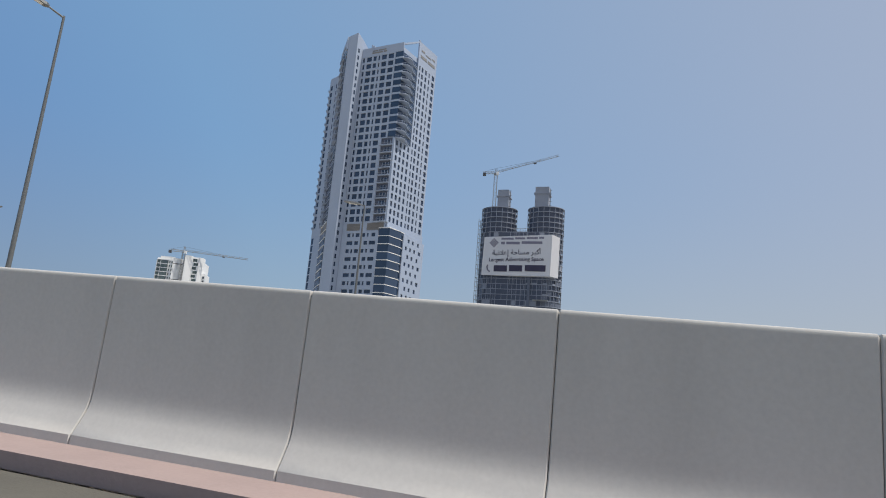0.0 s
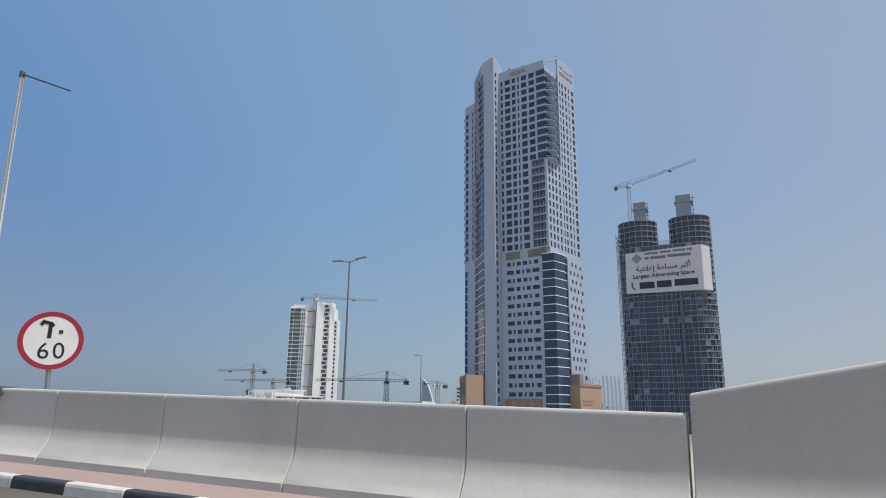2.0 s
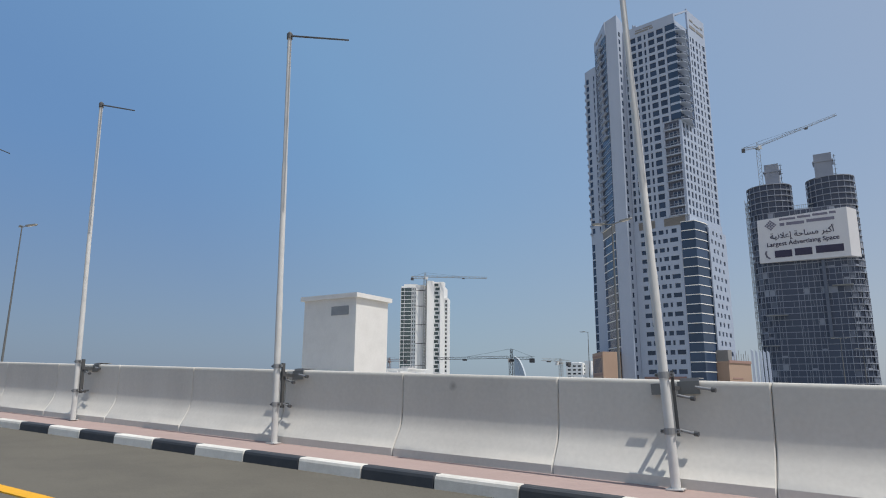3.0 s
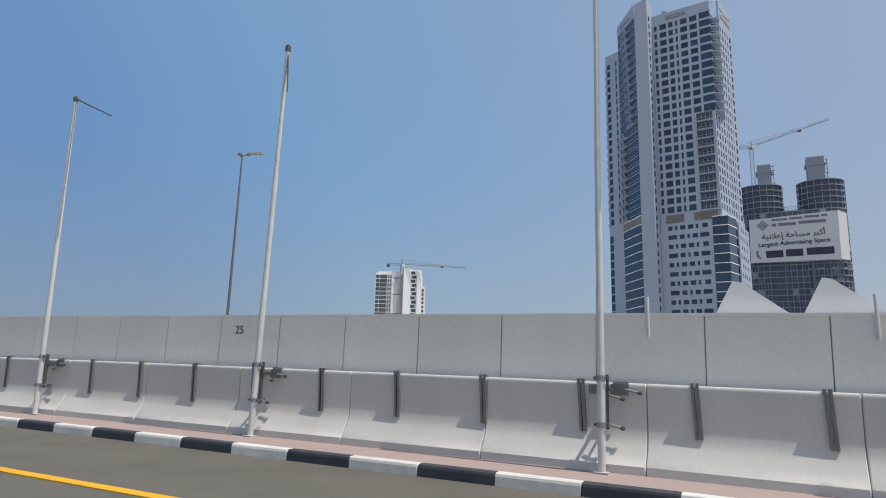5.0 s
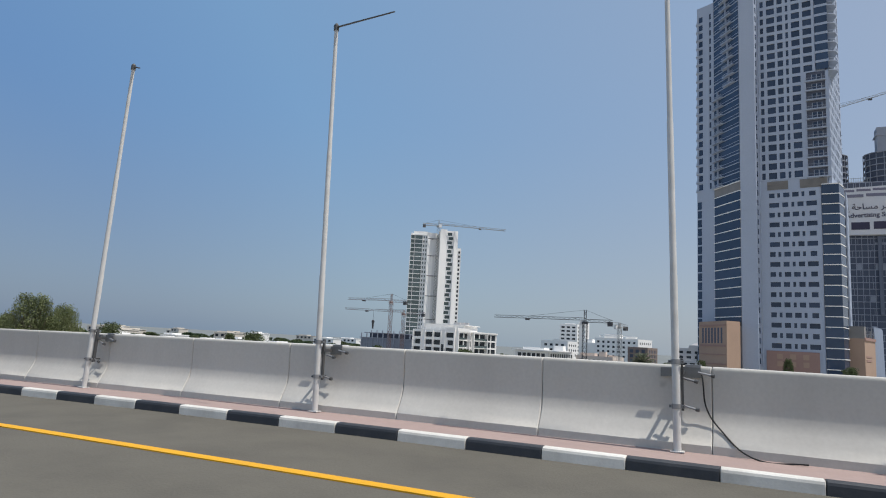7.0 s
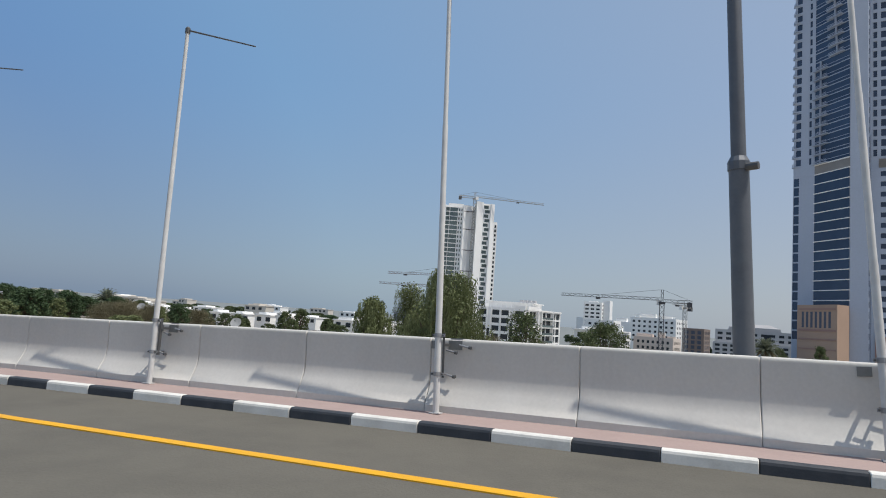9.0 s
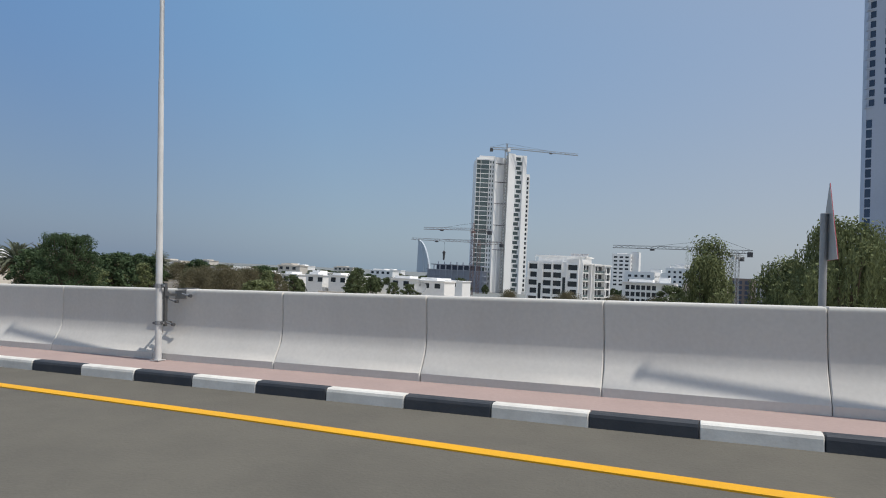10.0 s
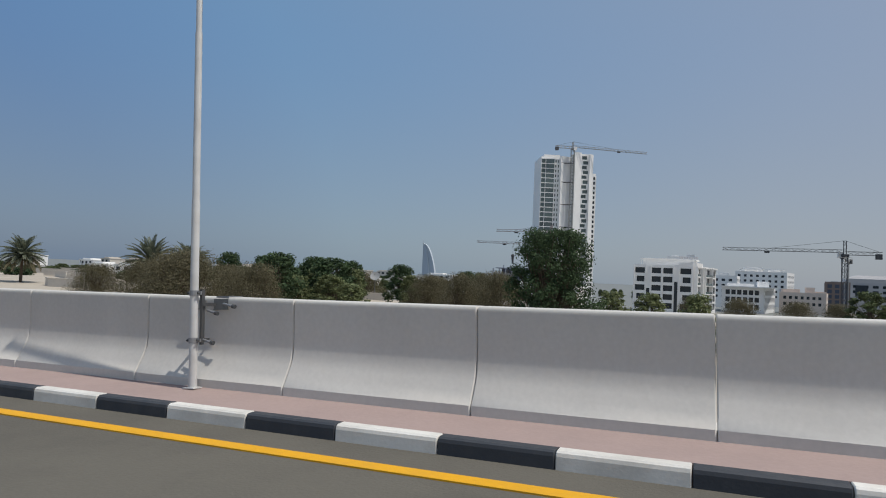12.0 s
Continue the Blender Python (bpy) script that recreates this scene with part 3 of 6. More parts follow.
cable("cable", [face(-127.9, 1.06, -0.1), face(-128.55, 1.07, -0.05), face(-128.86, 0.95), face(-128.9, 0.55), face(-129.15, 0.30, 0.05), face(-128.85, 0.22, 0.08), face(-128.62, 0.5), face(-128.7, 0.9), face(-128.75, 1.06, -0.1)], 0.012, "black cable looped over the concrete parapet")
cable("cable", [face(-128.8, 1.05, -0.1), face(-128.98, 0.9), face(-129.05, 0.5), face(-129.4, 0.28, 0.06), (-129.8, 6.86, sz(-129.8, 6.86) + 0.165), (-130.9, 6.78, sz(-130.9, 6.78) + 0.163), (-132.3, 6.8, sz(-132.3, 6.8) + 0.163)], 0.011, "black cable trailing down the parapet onto the pavement")
cable("cable", [face(-148.05, 1.06, -0.1), face(-148.0, 0.85), face(-147.95, 0.5), face(-147.8, 0.28, 0.05), (-147.45, 6.87, sz(-147.45, 6.87) + 0.165), (-146.9, 6.85, sz(-146.9, 6.85) + 0.163)], 0.010, "thin black cable hanging down the parapet")

# utility cabinet beyond the parapet
ux, uy = -73.2, 8.2
uz = sz(ux, uy)
cab = thing("utility_cabinet", "white utility cabinet behind the concrete parapet", "utility cabinet", (ux, uy, uz))
part("body", Geo().box((-0.55, -0.3, 0.1), (0.55, 0.5, 2.26)), SIGN_W, cab)
part("roof", Geo().box((-0.6, -0.35, 2.26), (0.6, 0.55, 2.33)), SIGN_W, cab)
part("vent", Geo().box((0.05, -0.312, 2.0), (0.4, -0.3, 2.14)), GALV, cab)
part("stand", Geo().box((-0.5, -0.28, -0.95), (0.5, 0.45, 0.1)), CONCRETE2, cab)


# ---- road signs ----
def disc(r, y0, y1, n=40, hole=0.0):
    g = Geo()
    ring = lambda q, y: [(q * math.cos(2 * math.pi * k / n), y, q * math.sin(2 * math.pi * k / n)) for k in range(n)]
    if hole:
        a, b, c, d = ring(r, y0), ring(hole, y0), ring(r, y1), ring(hole, y1)
        faces = []
        for k in range(n):
            j = (k + 1) % n
            faces += [(k, j, n + j, n + k), (2 * n + k, 3 * n + k, 3 * n + j, 2 * n + j), (k, 2 * n + k, 2 * n + j, j), (n + k, n + j, 3 * n + j, 3 * n + k)]
        return g.add(a + b + c + d, faces)
    return g.rings([ring(r, y0), ring(r, y1)])


def bar2(g, pts, w, y0=-0.012, y1=-0.006):
    """A flat stroke of width w through points (x, z)."""
    for (xa, za), (xb, zb) in zip(pts, pts[1:]):
        d = Vector((xb - xa, 0, zb - za))
        n = Vector((-d.z, 0, d.x)).normalized() * w / 2
        e = d.normalized() * w * 0.35
        a, b = Vector((xa, 0, za)) - e, Vector((xb, 0, zb)) + e
        q = [a + n, a - n, b - n, b + n]
        g.add([(p.x, y0, p.z) for p in q] + [(p.x, y1, p.z) for p in q], [(0, 1, 2, 3), (7, 6, 5, 4), (0, 4, 5, 1), (1, 5, 6, 2), (2, 6, 7, 3), (3, 7, 4, 0)])
    return g


FACE = 58      # signs turn towards the traffic
s = thing("speed_sign", "round white 60 speed limit sign with red rim", "road sign", (-57.22, 7.56, 5.98), FACE + 5)
s.matrix_basis = s.matrix_basis @ pose(0, 0, 0, 0, -4, 0)
part("plate", disc(0.455, 0.0, 0.004), GALV, s)
part("face", disc(0.40, -0.004, 0.0), SIGN_W, s)
part("rim", disc(0.46, -0.007, 0.006, hole=0.385), SIGN_R, s, "red rim")
for ch, dx in (("6", -0.105), ("0", 0.11)):
    words("digit", ch, 0.36, SIGN_K, pose(dx, -0.006, -0.175, 90, 0, 0), s, "black digit " + ch, 0.002)
g = bar2(Geo(), [(-0.15, 0.26), (-0.12, 0.30), (-0.02, 0.27), (0.01, 0.24)], 0.05)
bar2(g, [(-0.02, 0.27), (-0.035, 0.06)], 0.055)
g.box((0.10, -0.012, 0.11), (0.155, -0.006, 0.165))
part("numeral", g, SIGN_K, s, "black eastern numeral of the speed limit")
part("post", Geo().tube((0, 0.05, -1.75), (0, 0.05, 0.3), 0.038, n=12), GALV, s, smooth=True)
part("foot", Geo().box((-0.12, -0.05, -1.79), (0.12, 0.17, -1.74)), GALV, s)

s = thing("merge_sign", "white triangular merging lanes sign with red rim on a steel post", "road sign", (-212.7, 7.75, 6.40), 92)


def tri_plate(k, y0, y1):
    pts = [(-0.48 * k, -0.30 * k), (0.48 * k, -0.30 * k), (0, 0.53 * k)]
    return Geo().rings([[(x, y0, z) for x, z in pts], [(x, y1, z) for x, z in pts]])


part("rim", tri_plate(1.0, 0.0, 0.006), SIGN_R, s, "red rim")
part("face", tri_plate(0.74, -0.004, 0.0), SIGN_W, s)
part("back", tri_plate(0.99, 0.006, 0.010), GALV, s, "grey metal back")
g = bar2(Geo(), [(-0.06, -0.16), (-0.06, 0.18)], 0.045)
bar2(g, [(-0.11, 0.11), (-0.06, 0.19), (-0.01, 0.11)], 0.035)
bar2(g, [(0.16, -0.16), (0.15, -0.08), (0.06, 0.02)], 0.04)
bar2(g, [(0.12, 0.03), (0.05, 0.04), (0.06, -0.04)], 0.03)
part("arrows", g, SIGN_K, s)
part("post", Geo().tube((0, 0.05, -1.85), (0, 0.05, 0.2), 0.038, n=12), GALV, s, smooth=True)
part("foot", Geo().box((-0.12, -0.05, -1.89), (0.12, 0.17, -1.84)), GALV, s)


# ---- street lamps on the roads below ----
def street_lamp(x, y, top, arms, r=0.13, label="tall tapered grey street lamp", heads=1.5, turn=0):
    """arms: list of (dx, dy, dz) tips of the brackets."""
    base = gz(x, y) - 0.05
    root = thing("street_lamp", label, "street lamp", (x, y, base), 0, "street lamps beside the flyover")
    h = top - base
    g = Geo()
    n = 12
    g.rings([[(q * math.cos(2 * math.pi * k / n), q * math.sin(2 * math.pi * k / n), z) for k in range(n)] for z, q in ((0, r), (h * 0.5, r * 0.75), (h, r * 0.42))])
    part("pole", g, LAMP_GREY, root, smooth=True)
    part("base", Geo().box((-0.25, -0.25, 0), (0.25, 0.25, 0.06)), LAMP_GREY, root)
    for dx, dy, dz, *own in arms:
        long = own[0] if own else heads
        tip = Vector((dx, dy, h + dz))
        d = Vector((dx, dy, dz)).normalized()
        a = part("arm", Geo().tube((0, 0, h - 0.1), tip * 1.0, r * 0.36, r * 0.3, 8), LAMP_GREY, root)
        side = Vector((-d.y, d.x, 0)).normalized()
        up = d.cross(side) * -1
        if up.z < 0:
            up = -up
        g = Geo()
        rings = []
        for s0, w, t in ((0.0, 0.11, 0.07), (0.12, 0.19, 0.12), (0.85, 0.18, 0.11), (1.0, 0.10, 0.06)):
            c = tip - d * 0.15 + d * long * s0
            rings.append([tuple(c + side * a2 * w + up * b2 * t) for a2, b2 in ((-1, -0.6), (1, -0.6), (0.8, 0.8), (-0.8, 0.8))])
        head = part("lamp_head", g.rings(rings), LAMP_GREY, root)
        c0, c1 = tip + d * long * 0.1, tip + d * long * 0.62
        lens = Geo().rings([[tuple(c + side * a2 * 0.11 + up * b2) for a2, b2 in ((-1, -0.10), (1, -0.10), (1, -0.05), (-1, -0.05))] for c in (c0, c1)])
        part("lens", lens, LENS, head)
    return root


street_lamp(-38.4, 25.0, 21.5, [(-0.3, -0.9, 0.15)], 0.15, "tall grey street lamp with a single slanted head", 1.45)
street_lamp(-84.2, 56.8, 20.3, [(-0.75, -0.25, 0.0), (0.75, 0.27, 0.2)], 0.15, "tall grey street lamp with two opposed heads", 1.2)
street_lamp(-33.05, 53.5, 19.4, [(-0.5, -0.2, 0.05)], 0.15, "grey street lamp with one head above the parapet", 1.5)
street_lamp(-137.9, 31.0, 21.5, [(0.30, 0.34, 0.10), (-0.15, -0.05, 0.0, 0.3)], 0.13, "grey street lamp with a long and a short flat head", 1.1)
street_lamp(-117.2, 139.2, 18.0, [(-0.7, -0.1, 0.0)], 0.14, "distant grey street lamp beside the towers", 1.2)
street_lamp(-70.0, 170.0, 17.0, [(-0.9, 0, 0.05), (0.9, 0, 0.05)], 0.14, "distant grey street lamp beside the towers", 1.2)
street_lamp(-66.0, 215.0, 17.0, [(-0.9, 0, 0.05), (0.9, 0, 0.05)], 0.14, "distant grey street lamp beside the towers", 1.2)


def mast(x, y, joint, label, tilt=0.0, side=-1):
    """High-mast column in two telescoped lengths."""
    root = thing("high_mast", label, "lighting mast", (x, y, gz(x, y) - 0.1), 0, "high lighting masts")
    root.matrix_basis = root.matrix_basis @ pose(0, 0, 0, 0, tilt, 0)
    n, j = 12, joint - gz(x, y) + 0.1
    ring = lambda q, z: [(q * math.cos(2 * math.pi * k / n), q * math.sin(2 * math.pi * k / n), z) for k in range(n)]
    part("lower_column", Geo().rings([ring(0.165, 0), ring(0.145, j)]), MAST, root, smooth=True)
    part("upper_column", Geo().rings([ring(0.11, j - 0.3), ring(0.075, 26)]), MAST, root, smooth=True)
    part("collar", Geo().rings([ring(0.16, j - 0.05), ring(0.16, j + 0.08), ring(0.12, j + 0.16)]), MAST, root)
    part("bracket", Geo().tube((0.1 * side, -0.1, j - 0.02), (0.26 * side, -0.16, j - 0.02), 0.06, n=10), STEEL, root)
    part("head_ring", Geo().tube((0, 0, 26), (0, 0, 26.4), 0.5, 0.4, 16), LAMP_GREY, root)
    return root


mast(-139.95, 13.1, 9.1, "thick grey lighting mast beside the flyover")
mast(-191.25, 8.95, 9.0, "thick grey lighting mast close behind the parapet", -2.6, 1)

# white sawtooth covers behind the screen wall
can = thing("canopy", "white sawtooth fabric canopy just behind the screen wall", "canopy", (-106.26, 7.72, 0))
for k in range(5):
    x = 0.955 * k
    top, low = 7.80, 7.30 - 0.01 * k
    g = Geo()
    base = [(x - 0.42, 0, low), (x + 0.55, 0, low), (x + 0.55, 1.3, low), (x - 0.42, 1.3, low)]
    peak = [(x - 0.16, 0.02, top), (x - 0.06, 0.02, top - 0.02), (x + 0.02, 1.2, top - 0.06), (x - 0.1, 1.2, top)]
    g.rings([base, peak])
    part("sail", g, WHITE, can)
for x in (-0.4, 1.5, 3.4, 4.4):
    for y in (0.15, 1.2):
        part("post", Geo().tube((x, y, -0.9), (x, y, 7.3), 0.04, n=8), POLE, can)

# ---- buildings ----
class Face:
    """A vertical plane of a building: p0 its lower left corner seen from outside, u along it, n outwards."""

    def __init__(self, p0, p1, units=None):
        self.p = Vector(p0)
        d = Vector((p1[0] - p0[0], p1[1] - p0[1], 0))
        self.w, self.u = d.length, d.normalized()
        self.n = Vector((self.u.y, -self.u.x, 0))
        k = self.w / units if units else 1.0
        self.w = units or self.w
        self.m = Matrix(((self.u.x * k, -self.n.x, 0, p0[0]), (self.u.y * k, -self.n.y, 0, p0[1]), (0, 0, 1, 0), (0, 0, 0, 1)))


PANES = {}


def pane(w, h, material, parent, m, name="window"):
    key = (round(w, 2), round(h, 2), material.name, name)
    if key not in PANES:
        PANES[key] = Geo().box((0, 0, 0), (w, 0.12, h)).mesh(name, material)
    ob = new(name, PANES[key])
    ob.parent = parent
    ob.matrix_basis = m
    return ob


def storeys(face, parent, z0, fh, n, rows, sill, head, wall, glass, skin=0.45, u0=0.0, u1=None, loose=True, name="storey_wall"):
    """A wall of n storeys whose windows, (start, width) from the left, are real openings: piers and spandrels stand skin proud of the panes.
    rows: one list of windows, or several used in turn from the bottom."""
    u1 = face.w if u1 is None else u1
    far = Geo()
    if rows and not isinstance(rows[0], list):
        rows = [rows]
    for i in range(n):
        za, g = z0 + i * fh, Geo()
        wins = rows[i % len(rows)]
        g.box((u0, -skin, za), (u1, 0, za + sill), face.m)
        g.box((u0, -skin, za + head), (u1, 0, za + fh), face.m)
        u = u0
        for a, w in wins:
            if a - u > 0.01:
                g.box((u, -skin, za + sill), (a, 0, za + head), face.m)
            u = a + w
            if loose:
                pane(w, head - sill, glass, parent, face.m @ Matrix.Translation((a, -0.14, za + sill)))
            else:
                far.box((a, -0.14, za + sill), (a + w, -0.02, za + head), face.m)
        if u1 - u > 0.01:
            g.box((u, -skin, za + sill), (u1, 0, za + head), face.m)
        part(name, g, wall, parent)
    if far.v:
        tagged(part("far_window_panes", far, glass, parent), "rows of dark window panes", "", "", "stuff")


def block(pts, z0, z1, inset=0.0):
    c = Vector((sum(p[0] for p in pts) / len(pts), sum(p[1] for p in pts) / len(pts)))
    q = [Vector(p[:2]) + (c - Vector(p[:2])).normalized() * inset for p in pts]
    return Geo().rings([[(p.x, p.y, z) for p in q] for z in (z0, z1)])


# -- the tall white tower --
tower = thing("residential_tower", "tall white residential tower with blue glass, balconies and curved corner bays", "tower", (0, 0, -0.6))
tower.scale = (1, 1, 1.006)
A0, A1 = (-140.6, 262.4), (-117.6, 258.9)          # front wall
AF = Face(A0, A1, 20.4)
FH = 3.62                                           # storey height
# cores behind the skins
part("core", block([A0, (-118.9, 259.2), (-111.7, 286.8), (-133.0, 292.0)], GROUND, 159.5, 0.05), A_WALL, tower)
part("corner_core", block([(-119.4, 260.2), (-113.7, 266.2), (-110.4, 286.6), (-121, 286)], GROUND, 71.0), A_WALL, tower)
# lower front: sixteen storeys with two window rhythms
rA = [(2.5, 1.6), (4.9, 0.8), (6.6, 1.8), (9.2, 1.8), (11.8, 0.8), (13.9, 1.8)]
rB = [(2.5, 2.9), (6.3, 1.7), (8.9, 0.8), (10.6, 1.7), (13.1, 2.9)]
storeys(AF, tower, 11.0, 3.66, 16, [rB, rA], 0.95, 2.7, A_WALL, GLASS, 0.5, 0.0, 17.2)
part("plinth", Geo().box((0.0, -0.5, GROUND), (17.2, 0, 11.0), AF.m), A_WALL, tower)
# blue corner bay, lower part
bay = [(-121.2, 258.5), (-115.8, 258.2), (-113.3, 265.4), (-113.0, 269.0), (-120.0, 270.0)]
for i in range(19):
    za = 2.0 + i * 3.62
    b = part("glass_bay", block(bay, za, za + 3.32, 0.15), GLASS_B, tower)
    part("ledge", block(bay, za + 3.32, za + 3.62, -0.06), WHITE, b)
# grey louvre storey
part("louvre_storey", Geo().box((0.0, -0.35, 69.56), (16.9, 0, 73.5), AF.m), A_WALL, tower)
for a, w in ((2.0, 6.1), (11.4, 7.6)):
    g = Geo().box((a, -0.42, 69.9), (a + w, -0.36, 73.1), AF.m)
    for k in range(9):
        g.box((a, -0.56, 69.95 + 0.35 * k), (a + w, -0.42, 70.12 + 0.35 * k), AF.m)
    part("louvre", g, A_DARK, tower)
# upper front
rC = [(0.6, 1.0), (2.6, 2.4), (5.8, 1.6), (8.3, 0.75), (10.0, 2.4)]
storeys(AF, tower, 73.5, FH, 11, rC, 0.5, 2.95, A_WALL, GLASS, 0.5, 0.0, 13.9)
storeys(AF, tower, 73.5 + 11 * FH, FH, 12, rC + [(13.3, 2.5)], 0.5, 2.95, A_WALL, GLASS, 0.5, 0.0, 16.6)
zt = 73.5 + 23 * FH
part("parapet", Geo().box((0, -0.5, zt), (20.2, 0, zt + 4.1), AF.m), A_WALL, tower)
for a, w, z, h in ((5.2, 2.6, 1.9, 0.55), (8.2, 3.6, 1.95, 0.55), (5.0, 5.2, 0.75, 0.75), (10.6, 1.6, 0.8, 0.75)):
    part("roof_sign", Geo().box((a, -0.62, zt + z), (a + w, -0.5, zt + z + h), AF.m), A_DARK, tower, "grey bars of unreadable lettering")
for a, w, h in ((2.6, 1.2, 1.5), (4.0, 0.9, 2.4), (3.4, 0.5, 3.0)):
    part("roof_plant", Geo().box((a, 1.0, zt + 3.0), (a + w, 2.0, zt + 3.6 + h), AF.m), A_WALL, tower)
# recessed balconies beside the corner
for i in range(11):
    za = 73.5 + i * FH
    # flat sheet whose dark colour is the recess's shade
    part("recess", Geo().box((13.9, -0.06, za + 0.3), (19.2, 0.02, za + FH), AF.m), B_SHADE, tower, "flat dark sheet painted as the shade of a balcony recess")
    b = part("balcony", Geo().box((13.6, -1.25, za - 0.1), (19.5, -0.06, za + 0.32), AF.m), A_WALL, tower)
    g = Geo().box((13.65, -1.22, za + 1.15), (19.45, -1.14, za + 1.26), AF.m)
    for k in range(15):
        g.box((13.7 + k * 0.4, -1.2, za + 0.32), (13.74 + k * 0.4, -1.15, za + 1.15), AF.m)
    part("railing", g, A_RAIL, b)
    for u in (15.6, 17.0):
        pane(1.1, 2.2, GLASS, tower, AF.m @ Matrix.Translation((u, -0.2, za + 0.35)))
    for u, w in ((15.45, 0.13), (16.75, 0.2), (18.15, 0.15)):
        part("door_jamb", Geo().box((u, -0.22, za + 0.32), (u + w, -0.06, za + 2.7), AF.m), A_WALL, tower)
part("corner_pier", Geo().box((19.25, -0.5, 73.5), (20.2, 0.4, 73.5 + 11 * FH), AF.m), A_WALL, tower)
# the right-hand side: full depth below the step, set back behind prow balconies above it
AR = Face((-118.5, 259.2), (-111.4, 287.0))
rS = [(1.2, 1.5), (4.2, 1.5), (7.2, 1.5), (10.4, 1.5), (13.8, 1.0), (16.0, 1.5), (19.2, 1.5), (22.4, 1.0), (25.4, 2.2)]
storeys(AR, tower, 73.5, FH, 11, rS, 0.5, 2.95, A_WALL, GLASS, 0.5, 0.0, AR.w, loose=False)
storeys(AR, tower, 73.5 + 11 * FH, FH, 12, [w for w in rS if w[0] > 13], 0.5, 2.95, A_WALL, GLASS, 0.5, 12.6, AR.w, loose=False)
part("side_parapet", Geo().box((12.6, -0.5, zt), (AR.w, 0, zt + 11.6), AR.m), A_WALL, tower)
part("roof_beam", Geo().rings([[tuple(AF.m @ Vector((19.8, -0.5 + dy, zt + 2.9 + dz))) for dy, dz in ((0, 0), (0.7, 0), (0.7, 0.8), (0, 0.8))], [tuple(AR.m @ Vector((13.2, -0.5 + dy, zt + 11.0 + dz))) for dy, dz in ((0, 0), (0.7, 0), (0.7, 0.9), (0, 0.9))]]), A_WALL, tower)
part("roof_post", Geo().box((12.5, -0.55, zt + 3.0), (13.2, 0.2, zt + 12.2), AR.m), A_WALL, tower)
for a, w, z, h in ((14.5, 3.0, 7.1, 0.9), (18.5, 5.0, 6.7, 0.6), (24.5, 2.4, 7.1, 0.9), (14.2, 5.6, 3.6, 1.5), (20.6, 6.4, 3.6, 1.5)):
    part("side_sign", Geo().box((a, -0.62, zt + z), (a + w, -0.5, zt + z + h), AR.m), A_DARK, tower, "grey bars of unreadable lettering")
for i in range(12):
    za = 73.5 + (11 + i) * FH
    pane(3.5, 2.7, GLASS_B, tower, AF.m @ Matrix.Translation((16.8, -0.5, za + 0.55)), "corner_window")
    part("spandrel", Geo().box((16.6, -0.6, za + 3.25), (20.4, 0.2, za + 3.62 + 0.55), AF.m), A_WALL, tower)
    part("corner_glazing", Geo().box((0.2, -0.35, za + 0.55), (12.4, -0.25, za + 3.25), AR.m), GLASS_B, tower)
    prow = [(-117.7, 258.6), (-115.3, 259.4), (-114.3, 261.6), (-115.0, 266.0), (-115.2, 271.4), (-116.4, 271.0), (-118.4, 261.0)]
    b = part("balcony", block(prow, za - 0.08, za + 0.12), A_WALL, tower)
    g = Geo()
    for p, q in zip(prow[:5], prow[1:5]):
        f = Face(p, q)
        g.box((0, 0, za + 1.02), (f.w, 0.06, za + 1.12), f.m)
        for k in range(int(f.w / 1.2) + 1):
            g.box((1.2 * k, 0, za + 0.12), (1.2 * k + 0.06, 0.05, za + 1.02), f.m)
    part("railing", g, A_WALL, b)
AR2 = Face((-113.3, 265.6), (-109.9, 287.0))
storeys(AR2, tower, 11.0, 3.66, 16, [[(4.0, 1.7), (8.0, 1.7), (12.0, 1.7), (16.5, 2.2)], [(6.0, 1.7), (10.0, 1.7), (15.0, 1.7)]], 0.95, 2.7, A_WALL, GLASS, 0.5, 2.0, AR2.w)
part("side_band", Geo().box((0.5, -0.7, 69.6), (AR.w + 0.6, 0.3, 73.5), AR.m), A_WALL, tower)
part("side_plinth", Geo().box((2.0, -0.5, GROUND), (AR2.w, 0, 11.0), AR2.m), A_WALL, tower)
# the tall fin between front and left-hand side, with its slot windows
FT = (-142.2, 258.3)
fin = Geo()
fp = [(-147.5, 259.0), FT, (-140.7, 262.2), (-141.4, 272.0), (-147.5, 272.0)]
fin.rings([[(x, y, GROUND) for x, y in fp], [(x, y, 157.0) for x, y in fp], [(x, y, z) for (x, y), z in zip(fp, (166.6, 168.0, 165.6, 164.6, 164.6))]])
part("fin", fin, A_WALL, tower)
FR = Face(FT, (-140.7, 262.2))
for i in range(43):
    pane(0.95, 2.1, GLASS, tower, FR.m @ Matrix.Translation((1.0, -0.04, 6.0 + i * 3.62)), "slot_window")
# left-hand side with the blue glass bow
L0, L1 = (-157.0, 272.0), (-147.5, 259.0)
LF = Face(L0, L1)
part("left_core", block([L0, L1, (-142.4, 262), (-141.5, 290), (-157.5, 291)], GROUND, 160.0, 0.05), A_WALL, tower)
for i in range(14):
    za = 19.26 + i * 3.62
    pane(LF.w - 0.3, 3.3, GLASS_B, tower, LF.m @ Matrix.Translation((0.15, -0.3, za)), "bow_window")
    part("bow_ledge", Geo().box((0, -0.5, za + 3.3), (LF.w, 0, za + 3.62), LF.m), WHITE, tower)
part("bow_louvre", Geo().box((0, -0.3, 69.94), (LF.w, 0, 73.56), LF.m), A_DARK, tower)
part("bow_ledge", Geo().box((0, -0.5, 73.2), (LF.w, 0, 73.6), LF.m), WHITE, tower)
